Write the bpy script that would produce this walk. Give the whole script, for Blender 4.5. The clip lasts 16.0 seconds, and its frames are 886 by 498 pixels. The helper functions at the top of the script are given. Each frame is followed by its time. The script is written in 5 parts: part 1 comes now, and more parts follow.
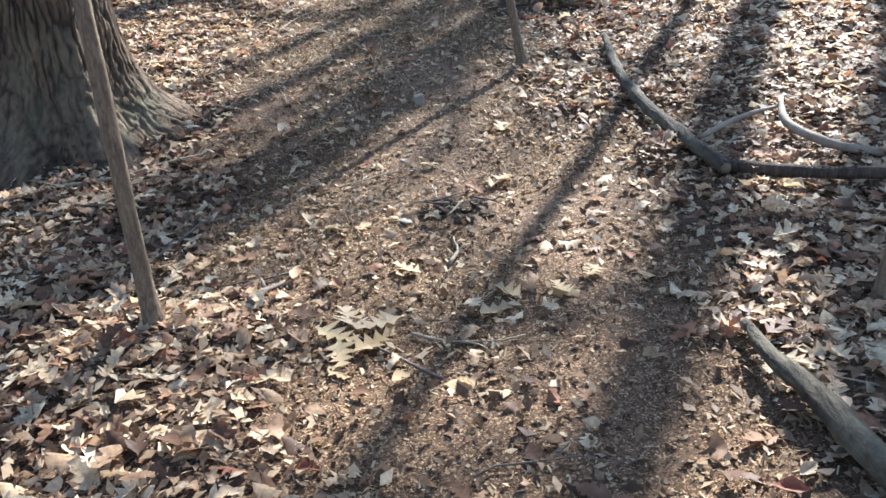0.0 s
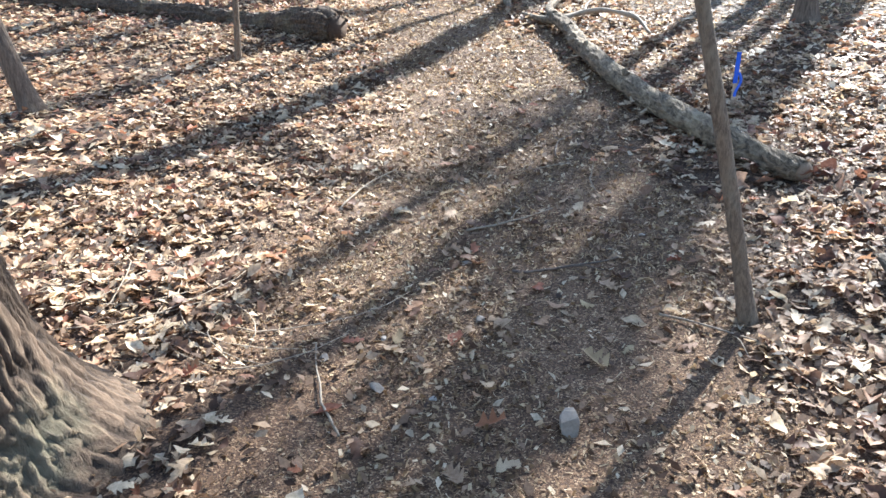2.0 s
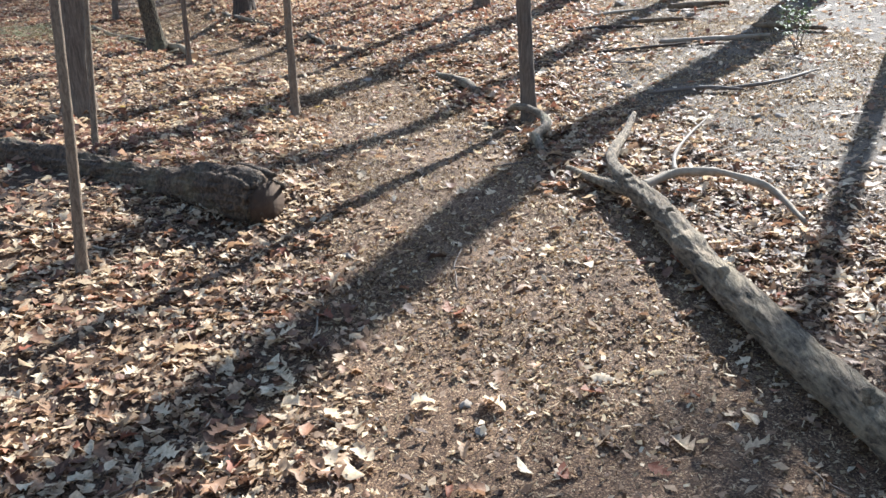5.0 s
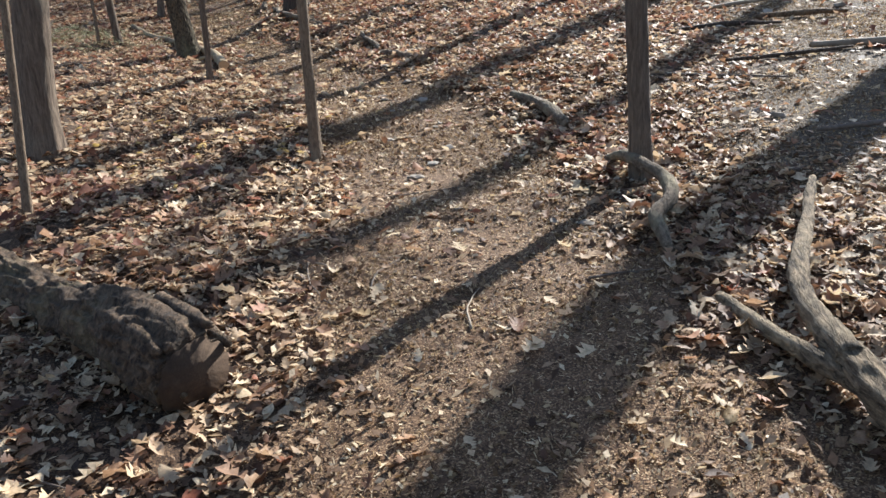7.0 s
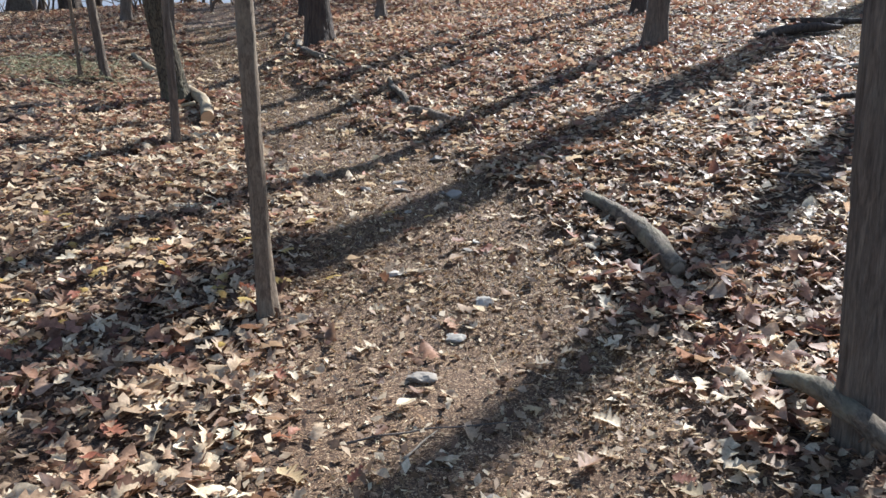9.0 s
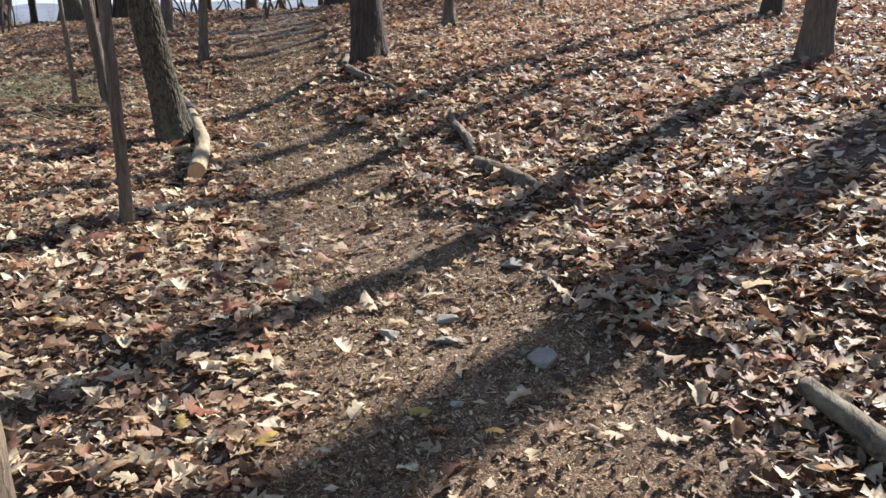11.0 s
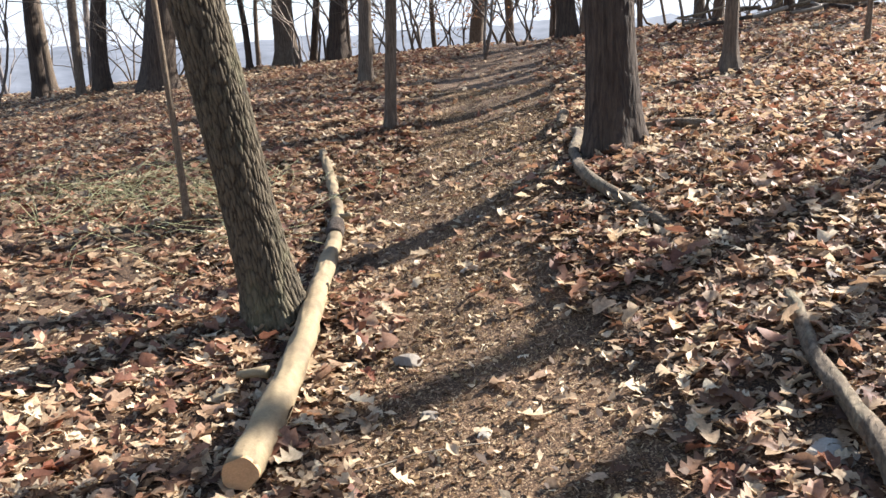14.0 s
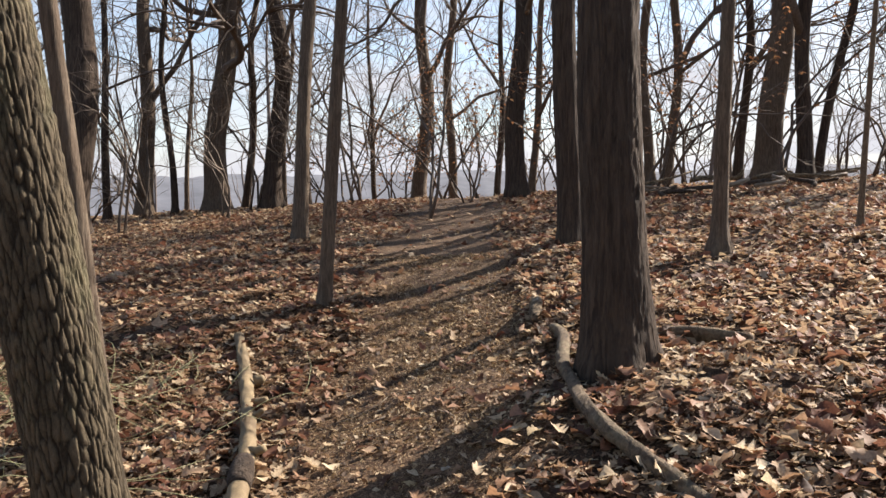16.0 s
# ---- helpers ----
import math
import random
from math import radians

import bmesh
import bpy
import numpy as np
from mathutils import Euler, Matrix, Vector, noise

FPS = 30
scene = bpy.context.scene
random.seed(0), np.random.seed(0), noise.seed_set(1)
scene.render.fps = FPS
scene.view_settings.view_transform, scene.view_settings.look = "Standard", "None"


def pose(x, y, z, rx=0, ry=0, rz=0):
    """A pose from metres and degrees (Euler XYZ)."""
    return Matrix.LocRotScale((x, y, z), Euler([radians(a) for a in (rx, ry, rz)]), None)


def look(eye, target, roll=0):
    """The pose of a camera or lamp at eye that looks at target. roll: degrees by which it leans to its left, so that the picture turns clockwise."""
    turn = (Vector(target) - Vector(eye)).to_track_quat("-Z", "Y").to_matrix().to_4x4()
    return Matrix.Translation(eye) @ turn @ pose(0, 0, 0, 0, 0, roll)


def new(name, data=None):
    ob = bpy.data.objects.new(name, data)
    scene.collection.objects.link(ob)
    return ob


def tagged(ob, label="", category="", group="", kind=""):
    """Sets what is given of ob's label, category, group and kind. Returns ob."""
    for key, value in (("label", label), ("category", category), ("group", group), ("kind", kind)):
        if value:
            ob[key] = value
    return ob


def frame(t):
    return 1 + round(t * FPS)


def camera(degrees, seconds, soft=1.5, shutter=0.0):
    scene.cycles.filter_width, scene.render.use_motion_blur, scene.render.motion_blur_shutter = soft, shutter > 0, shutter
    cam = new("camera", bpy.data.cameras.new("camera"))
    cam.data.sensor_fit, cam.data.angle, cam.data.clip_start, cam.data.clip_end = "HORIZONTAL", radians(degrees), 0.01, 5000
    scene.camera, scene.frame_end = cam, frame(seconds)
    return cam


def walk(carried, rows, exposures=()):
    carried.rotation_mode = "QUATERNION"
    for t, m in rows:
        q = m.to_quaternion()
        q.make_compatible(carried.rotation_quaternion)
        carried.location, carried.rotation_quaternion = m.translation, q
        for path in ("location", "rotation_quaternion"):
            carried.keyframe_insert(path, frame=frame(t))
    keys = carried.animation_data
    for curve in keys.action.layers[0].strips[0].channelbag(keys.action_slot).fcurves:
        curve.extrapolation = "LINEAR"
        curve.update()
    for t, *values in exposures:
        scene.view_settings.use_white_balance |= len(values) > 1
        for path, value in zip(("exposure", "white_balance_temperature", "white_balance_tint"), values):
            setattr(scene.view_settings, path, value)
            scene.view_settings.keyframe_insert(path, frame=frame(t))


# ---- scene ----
cam = camera(56.5, 16.0)
PATH = [
    (0, (0.004, 0.209, 1.484), (0.007, 2.012, 0.619), -1.5),
    (0.5, (-0.027, 0.826, 1.478), (-0.066, 2.643, 0.643), -1.6),
    (1, (-0.077, 1.448, 1.505), (-0.241, 3.284, 0.728), -1.9),
    (1.5, (-0.134, 2.074, 1.527), (-0.276, 3.93, 0.795), -1.7),
    (2, (-0.205, 2.696, 1.566), (-0.429, 4.553, 0.858), -1.7),
    (2.5, (-0.383, 3.275, 1.633), (-0.568, 5.159, 0.986), -2.2),
    (3, (-0.446, 3.875, 1.68), (-0.649, 5.774, 1.086), -3.2),
    (3.5, (-0.528, 4.47, 1.728), (-0.7, 6.389, 1.191), -2.9),
    (3.7, (-0.567, 4.73, 1.743), (-0.693, 6.659, 1.23), -2.6),
    (5.8, (-0.676, 7.265, 1.869), (-0.933, 9.167, 1.308), -1.5),
    (6, (-0.703, 7.509, 1.901), (-0.955, 9.42, 1.368), -1.6),
    (6.5, (-0.707, 8.1, 1.926), (-1.015, 10.017, 1.446), -2.2),
    (7, (-0.777, 8.668, 1.934), (-1.191, 10.539, 1.361), -2.8),
    (7.5, (-0.906, 9.273, 1.948), (-1.23, 11.122, 1.258), -2.2),
    (8, (-0.957, 9.908, 1.985), (-1.324, 11.732, 1.253), -1.5),
    (8.5, (-1.105, 10.537, 2.04), (-1.569, 12.37, 1.388), -1.5),
    (9, (-1.244, 11.164, 2.089), (-1.763, 13.027, 1.577), -0.7),
    (9.2, (-1.317, 11.396, 2.128), (-1.869, 13.261, 1.662), -0.6),
    (11.3, (-1.976, 13.899, 2.226), (-2.746, 15.669, 1.702), -1.8),
    (11.5, (-2.024, 14.15, 2.269), (-2.88, 15.877, 1.735), -1.9),
    (12, (-2.282, 14.673, 2.301), (-3.271, 16.326, 1.763), -1.5),
    (12.5, (-2.58, 15.217, 2.359), (-3.581, 16.88, 1.877), -1.5),
    (13, (-2.869, 15.743, 2.449), (-3.961, 17.347, 1.967), -1.8),
    (13.5, (-3.202, 16.2, 2.506), (-4.344, 17.756, 1.982), -3.6),
    (14, (-3.485, 16.659, 2.563), (-4.666, 18.212, 2.124), -3.4),
    (14.5, (-3.77, 17.019, 2.644), (-4.94, 18.614, 2.347), -2.6),
    (15, (-4.07, 17.341, 2.703), (-5.214, 18.97, 2.504), -2.4),
    (15.5, (-4.338, 17.688, 2.751), (-5.46, 19.336, 2.592), -1.1),
    (16, (-4.443, 17.79, 2.792), (-5.505, 19.481, 2.686), -0.9),
]
walk(cam, [(t, look(eye, target, roll)) for t, eye, target, roll in PATH], [(0.0, 2.20, 5780, 7), (0.5, 2.48, 5800, 7), (1.5, 2.54, 5700, 7), (2.5, 2.42, 5700, 7), (3.0, 2.10, 5700, 7), (3.5, 2.12, 5600, 7), (6.0, 1.71, 5750, 7), (6.5, 1.54, 5750, 7), (7.0, 1.58, 5950, 8), (7.5, 1.98, 5800, 7), (8.5, 1.97, 5600, 7), (9.0, 1.57, 5500, 7), (11.5, 1.66, 5850, 8), (12.0, 2.00, 5850, 8), (12.5, 1.83, 6150, 10), (13.0, 1.74, 6250, 10), (13.5, 1.86, 6300, 10), (14.0, 1.92, 6150, 10), (14.5, 1.78, 6550, 12), (15.0, 1.36, 6950, 13), (16.0, 1.33, 6850, 14)])

# ---- light ----
SUN_AZIMUTH, SUN_HEIGHT = 23.8, 33.0
sun = new("sun", bpy.data.lights.new("sun", "SUN"))
sun.data.energy, sun.data.angle, sun.data.color = 4.8, radians(0.53), (1.0, 0.95, 0.87)
az, el = radians(SUN_AZIMUTH), radians(SUN_HEIGHT)
SUN_WAY = Vector((math.sin(az) * math.cos(el), math.cos(az) * math.cos(el), math.sin(el)))
sun.matrix_world = look(SUN_WAY * 60, (0, 0, 0))

world = bpy.data.worlds.new("world")
scene.world = world
world.use_nodes = True
wn, wl = world.node_tree.nodes, world.node_tree.links
background = wn["Background"]
background.inputs["Strength"].default_value = 0.085
sky = wn.new("ShaderNodeTexSky")
sky.sky_type, sky.sun_disc = "NISHITA", False
sky.sun_elevation, sky.sun_rotation = el, az
sky.air_density, sky.dust_density = 1.0, 0.6
# thin bands of cloud, thicker towards the horizon
wcoord = wn.new("ShaderNodeTexCoord")
wmap = wn.new("ShaderNodeMapping")
wmap.inputs["Scale"].default_value = (1.6, 1.6, 7.0)
wl.new(wcoord.outputs["Generated"], wmap.inputs["Vector"])
wnoise = wn.new("ShaderNodeTexNoise")
wnoise.inputs["Scale"].default_value, wnoise.inputs["Detail"].default_value = 2.2, 6.0
wl.new(wmap.outputs["Vector"], wnoise.inputs["Vector"])
wsep = wn.new("ShaderNodeSeparateXYZ")
wl.new(wcoord.outputs["Generated"], wsep.inputs["Vector"])
wlow = wn.new("ShaderNodeMapRange")
wlow.inputs["From Min"].default_value, wlow.inputs["From Max"].default_value = 0.0, 0.32
wlow.inputs["To Min"].default_value, wlow.inputs["To Max"].default_value = 0.55, 0.0
wl.new(wsep.outputs["Z"], wlow.inputs["Value"])
wsum = wn.new("ShaderNodeMath")
wl.new(wnoise.outputs["Fac"], wsum.inputs[0])
wl.new(wlow.outputs["Result"], wsum.inputs[1])
wramp = wn.new("ShaderNodeMapRange")
wramp.inputs["From Min"].default_value, wramp.inputs["From Max"].default_value = 0.60, 0.98
wl.new(wsum.outputs["Value"], wramp.inputs["Value"])
wmix = wn.new("ShaderNodeMix")
wmix.data_type = "RGBA"
wl.new(wramp.outputs["Result"], wmix.inputs["Factor"])
wl.new(sky.outputs["Color"], wmix.inputs["A"])
wmix.inputs["B"].default_value = (3.7, 3.9, 4.3, 1)
wl.new(wmix.outputs["Result"], background.inputs["Color"])


# ---- shapes in numbers ----
def lattice(i):
    n = (i[..., 0] * 374761393 + i[..., 1] * 668265263 + i[..., 2] * 1274126177) & 0x7FFFFFFF
    n = ((n ^ (n >> 13)) * 1274126177) & 0x7FFFFFFF
    return ((n ^ (n >> 16)) & 0xFFFF) / 32767.5 - 1


def vnoise(p):
    """Smooth noise from -1 to 1 at points (n, 3)."""
    p = np.asarray(p, float)
    i = np.floor(p).astype(np.int64)
    f = p - i
    f = f * f * (3 - 2 * f)
    total = 0
    for a in (0, 1):
        for b in (0, 1):
            for c in (0, 1):
                w = (f[..., 0] if a else 1 - f[..., 0]) * (f[..., 1] if b else 1 - f[..., 1]) * (f[..., 2] if c else 1 - f[..., 2])
                total = total + w * lattice(i + np.array([a, b, c]))
    return total


def smooth(a, b, v):
    t = np.clip((np.asarray(v, float) - a) / (b - a), 0, 1)
    return t * t * (3 - 2 * t)


TRAIL_Y = [-40, 0, 2, 4, 6, 8, 10, 12, 14, 16, 18.1, 19.3, 20.4, 21.4, 22.5, 25.5, 28.8, 34, 60]
TRAIL_X = [0, 0.2, 0.2, -0.22, -0.35, -0.4, -0.7, -1.3, -1.95, -2.75, -4.45, -5.2, -6.3, -6.95, -7.5, -9.4, -11.2, -14, -25]
HALF_Y = [0, 2, 4, 6, 8, 10, 12, 14, 16, 18, 20, 22.5, 26, 30]
HALF_W = [0.70, 0.72, 1.05, 0.97, 0.92, 0.85, 0.8, 0.72, 0.7, 0.62, 0.62, 0.75, 0.9, 1.0]


# shallow swells and hollows of the hillside: x, y, height
SWELLS = (
    (-1.80, 4.0, -0.026), (1.40, 4.0, -0.011), (-0.35, 6.0, -0.010), (-2.00, 8.0, -0.021), (-0.40, 8.0, -0.022), (1.20, 8.0, 0.014), (-2.30, 10.0, -0.075),
    (-2.90, 12.0, 0.036), (-1.30, 12.0, -0.019), (0.30, 12.0, 0.015), (-3.55, 14.0, -0.061), (-1.95, 14.0, -0.023), (-0.35, 14.0, -0.032), (-4.35, 16.0, 0.019),
    (-2.75, 16.0, 0.035), (-1.15, 16.0, -0.063), (-5.97, 18.0, -0.074), (-4.37, 18.0, -0.018), (-2.77, 18.0, -0.066), (-7.50, 20.0, -0.119), (-5.90, 20.0, 0.061),
    (-4.30, 20.0, -0.060), (-8.85, 22.0, -0.099), (-7.25, 22.0, -0.029), (-10.05, 24.0, -0.034), (-8.45, 24.0, -0.035),
)


def slope(x, y):
    """The hillside, without its small bumps."""
    x, y = np.asarray(x, float), np.asarray(y, float)
    u, v = (np.clip(x, -26, 16) + 3) / 10, (np.clip(y, -6, 40) - 14) / 10
    h = 0.9395 + 0.0418 * u + 1.1198 * v - 0.0093 * u * u - 0.0331 * u * v + 0.2193 * v * v - 0.1119 * v**3 + 0.0521 * u * v * v
    c = np.interp(y, TRAIL_Y, TRAIL_X)
    h = h - 0.153 * np.exp(-(((x - c + 0.3) / 1.6) ** 2)) * smooth(11, 17, y) * (1 - smooth(27, 32, y))
    for bx, by, high, wide in ((-5.7, 21.5, 0.10, 0.8), (-7.4, 19.7, -0.10, 1.5), (-5.2, 17.0, 0.05, 0.6), (-8.5, 21.7, -0.11, 1.0)):
        h = h + high * np.exp(-((x - bx) ** 2 + (y - by) ** 2) / wide)
    for bx, by, high in SWELLS:
        h = h + high * np.exp(-((x - bx) ** 2 + (y - by) ** 2) / 2.2)
    over = np.maximum(-0.5 * x + 0.866 * y - 37, 0) + np.maximum(y - 35, 0)
    return np.maximum(h - np.minimum(0.02 * over**2, 0.3 * over), -22)


def across(x, y):
    """How far a place lies off the trail's middle, as a part of its half width."""
    return np.abs(x - np.interp(y, TRAIL_Y, TRAIL_X)) / np.interp(y, HALF_Y, HALF_W)


def bare(x, y):
    """1 on the trodden trail, 0 in the leaf litter, with a ragged edge."""
    p = np.stack([x, y, 0 * x], -1)
    ragged = 0.22 * vnoise(p * 1.7) + 0.15 * vnoise(p * 5 + 9)
    return 1 - smooth(0.75, 1.25, across(x, y) + ragged)


def side_trail(x, y):
    """1 on the wide grey trail that climbs on the right."""
    p = np.stack([x, y, 0 * x], -1)
    wobble = 0.5 * vnoise(p * 0.9 + 4) + 0.2 * vnoise(p * 4)
    return smooth(-0.6, 0.5, x - 0.05 * (y - 14) + wobble) * smooth(12.2, 14.0, y + wobble + 1.6 * smooth(0.3, 1.0, x)) * (1 - smooth(3.2, 5.0, x - 0.15 * (y - 14) + wobble))


def height(x, y):
    x, y = np.asarray(x, float), np.asarray(y, float)
    p = np.stack([x, y, 0 * x], -1)
    litter = 1 - np.maximum(bare(x, y), side_trail(x, y))
    bumps = litter * (0.026 * vnoise(p * 2.3) + 0.024 * vnoise(p * 5.3)) + 0.012 * vnoise(p * 3.1 + 7) + 0.005 * vnoise(p * 11)
    near = np.exp(-((np.maximum(np.abs(y - 14) - 22, 0) / 10) ** 2))
    return slope(x, y) + 0.02 * litter + bumps * near


def ground_z(x, y):
    return float(height(np.array([x]), np.array([y]))[0])


def mesh_of(name, verts, faces, material, shade=True):
    verts, faces = np.asarray(verts, np.float32), np.asarray(faces, np.int32)
    me = bpy.data.meshes.new(name)
    count, k = faces.shape
    me.vertices.add(len(verts))
    me.vertices.foreach_set("co", verts.ravel())
    me.loops.add(count * k)
    me.loops.foreach_set("vertex_index", faces.ravel())
    me.polygons.add(count)
    me.polygons.foreach_set("loop_start", np.arange(0, count * k, k, dtype=np.int32))
    me.polygons.foreach_set("use_smooth", np.full(count, shade))
    me.materials.append(material)
    me.update()
    me.validate()
    return me


def part(name, shape, material, parent, label="", shade=True):
    ob = new(name, mesh_of(name, *shape, material, shade))
    ob.parent = parent
    return tagged(ob, label)


def join(shapes):
    verts, faces, n = [], [], 0
    for v, f in shapes:
        verts.append(v)
        faces.append(np.asarray(f) + n)
        n += len(v)
    return np.concatenate(verts), np.concatenate(faces)


def tube(points, radii, sides=12, shape=None):
    """A round pipe along points, closed at both ends. shape(p, away, angle, radius) returns what the radius is changed by."""
    p, r = np.asarray(points, float), np.asarray(radii, float)
    t = np.gradient(p, axis=0)
    t /= np.linalg.norm(t, axis=1)[:, None] + 1e-9
    side = np.cross(t[0], (0.0, 0.0, 1.0) if abs(t[0][2]) < 0.9 else (1.0, 0.0, 0.0))
    frames = []
    for a in t:
        side = side - a * (side @ a)
        side /= np.linalg.norm(side) + 1e-9
        frames.append((side, np.cross(a, side)))
    frames = np.array(frames)
    ang = np.linspace(0, 2 * np.pi, sides, endpoint=False)
    away = frames[:, 0][:, None] * np.cos(ang)[None, :, None] + frames[:, 1][:, None] * np.sin(ang)[None, :, None]
    rad = np.repeat(r[:, None], sides, 1)
    if shape is not None:
        rad = rad + shape(p[:, None] + away * rad[..., None], away, np.broadcast_to(ang, rad.shape), rad)
    v = p[:, None] + away * rad[..., None]
    v = np.concatenate([p[0] + (v[:1] - p[0]) * 0.02, v, p[-1] + (v[-1:] - p[-1]) * 0.02])
    n = len(v)
    i, j = np.meshgrid(np.arange(n - 1), np.arange(sides), indexing="ij")
    f = np.stack([i * sides + j, i * sides + (j + 1) % sides, (i + 1) * sides + (j + 1) % sides, (i + 1) * sides + j], -1).reshape(-1, 4)
    return v.reshape(-1, 3), f


def curve_through(points, step):
    """Points along a smooth curve through the given ones."""
    p = np.asarray(points, float)
    ext = np.concatenate([[2 * p[0] - p[1]], p, [2 * p[-1] - p[-2]]])
    out = []
    for k in range(len(p) - 1):
        a, b, c, d = ext[k : k + 4]
        n = max(2, int(np.linalg.norm(c[:3] - b[:3]) / step))
        s = np.linspace(0, 1, n, endpoint=False)[:, None]
        out.append(0.5 * (2 * b + (c - a) * s + (2 * a - 5 * b + 4 * c - d) * s**2 + (3 * b - 3 * c + d - a) * s**3))
    out.append(p[-1:])
    return np.concatenate(out)


# ---- materials ----
def node_material(name, rough=0.85):
    m = bpy.data.materials.new(name)
    m.use_nodes = True
    n, l = m.node_tree.nodes, m.node_tree.links
    b = n["Principled BSDF"]
    b.inputs["Roughness"].default_value = rough
    b.inputs["Specular IOR Level"].default_value = 0.3
    return m, n, l, b


def ramp(n, colours):
    r = n.new("ShaderNodeValToRGB")
    while len(r.color_ramp.elements) < len(colours):
        r.color_ramp.elements.new(0.5)
    for e, (at, c) in zip(r.color_ramp.elements, colours):
        e.position, e.color = at, (*c, 1)
    return r


def stretched(n, l, scale):
    coord = n.new("ShaderNodeTexCoord")
    m = n.new("ShaderNodeMapping")
    m.inputs["Scale"].default_value = scale
    l.new(coord.outputs["Object"], m.inputs["Vector"])
    return m


def noise_node(n, l, vector, scale, detail=5.0, rough=0.6):
    t = n.new("ShaderNodeTexNoise")
    t.inputs["Scale"].default_value, t.inputs["Detail"].default_value, t.inputs["Roughness"].default_value = scale, detail, rough
    l.new(vector, t.inputs["Vector"])
    return t


def mixed(n, l, factor, a, b, blend="MIX"):
    m = n.new("ShaderNodeMix")
    m.data_type, m.blend_type = "RGBA", blend
    for socket, value in (("Factor", factor), ("A", a), ("B", b)):
        if isinstance(value, (int, float)):
            m.inputs[socket].default_value = value
        elif isinstance(value, tuple):
            m.inputs[socket].default_value = (*value, 1)
        else:
            l.new(value, m.inputs[socket])
    return m.outputs["Result"]


def bumped(n, l, bsdf, height_socket, strength, distance):
    b = n.new("ShaderNodeBump")
    b.inputs["Strength"].default_value, b.inputs["Distance"].default_value = strength, distance
    l.new(height_socket, b.inputs["Height"])
    l.new(b.outputs["Normal"], bsdf.inputs["Normal"])


def bark_material(name, dark, light, lichen, scale=22.0, tall=0.22, depth=0.012, lichen_part=0.35, cells=0.5, along="z", ridged=False):
    """Ridged bark: upright streaks mixed with a net of furrows (cells: how much of the net), and patches of lichen."""
    m, n, l, b = node_material(name, 0.92)
    v = stretched(n, l, (1, 1, tall) if along == "z" else (1, tall, 1)).outputs["Vector"]
    warp = noise_node(n, l, v, scale * 0.35, 4)
    moved = mixed(n, l, 0.07, v, warp.outputs["Color"])
    furrow = n.new("ShaderNodeTexVoronoi")
    furrow.feature = "DISTANCE_TO_EDGE"
    furrow.inputs["Scale"].default_value = scale
    l.new(moved, furrow.inputs["Vector"])
    net = n.new("ShaderNodeMapRange")
    net.inputs["From Max"].default_value = 0.30
    l.new(furrow.outputs["Distance"], net.inputs["Value"])
    streak = noise_node(n, l, moved, scale * 1.3, 6, 0.65)
    lines = n.new("ShaderNodeMapRange")
    lines.inputs["From Min"].default_value, lines.inputs["From Max"].default_value = 0.36, 0.62
    l.new(streak.outputs["Fac"], lines.inputs["Value"])
    ridge = n.new("ShaderNodeMix")
    ridge.inputs["Factor"].default_value = cells
    l.new(lines.outputs["Result"], ridge.inputs["A"])
    l.new(net.outputs["Result"], ridge.inputs["B"])
    high = ridge.outputs["Result"]
    # carved furrows get darker colour: bark tone plus painted-in crease shade
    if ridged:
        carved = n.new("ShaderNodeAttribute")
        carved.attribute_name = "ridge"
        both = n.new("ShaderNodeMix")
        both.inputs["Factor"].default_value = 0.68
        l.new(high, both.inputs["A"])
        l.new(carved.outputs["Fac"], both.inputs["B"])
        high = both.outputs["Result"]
    grain = noise_node(n, l, v, scale * 5, 6, 0.7)
    plain = stretched(n, l, (1, 1, 0.6)).outputs["Vector"]
    patch = noise_node(n, l, plain, 3.2, 6, 0.7)
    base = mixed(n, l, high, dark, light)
    base = mixed(n, l, 0.6, base, ramp_of(n, l, grain.outputs["Fac"], [(0.3, (0.45, 0.45, 0.45)), (0.7, (1.3, 1.3, 1.3))]), "MULTIPLY")
    cover = n.new("ShaderNodeMapRange")
    cover.inputs["From Min"].default_value, cover.inputs["From Max"].default_value, cover.inputs["To Max"].default_value = 0.5, 0.70, lichen_part
    l.new(patch.outputs["Fac"], cover.inputs["Value"])
    l.new(mixed(n, l, cover.outputs["Result"], base, lichen), b.inputs["Base Color"])
    relief = n.new("ShaderNodeMath")
    relief.operation = "MULTIPLY_ADD"
    relief.inputs[1].default_value = 0.4
    l.new(grain.outputs["Fac"], relief.inputs[0])
    l.new(high, relief.inputs[2])
    bumped(n, l, b, relief.outputs["Value"], 0.9, depth)
    return m


def ramp_of(n, l, fac, colours):
    r = ramp(n, colours)
    l.new(fac, r.inputs["Fac"])
    return r.outputs["Color"]


LEAF_TONES = [
    (0.0, (0.085, 0.046, 0.029)), (0.13, (0.18, 0.094, 0.056)), (0.29, (0.33, 0.198, 0.117)), (0.46, (0.48, 0.338, 0.208)),
    (0.66, (0.65, 0.50, 0.32)), (0.82, (0.78, 0.655, 0.455)), (0.91, (0.46, 0.285, 0.165)), (1.0, (0.31, 0.112, 0.064)),
]


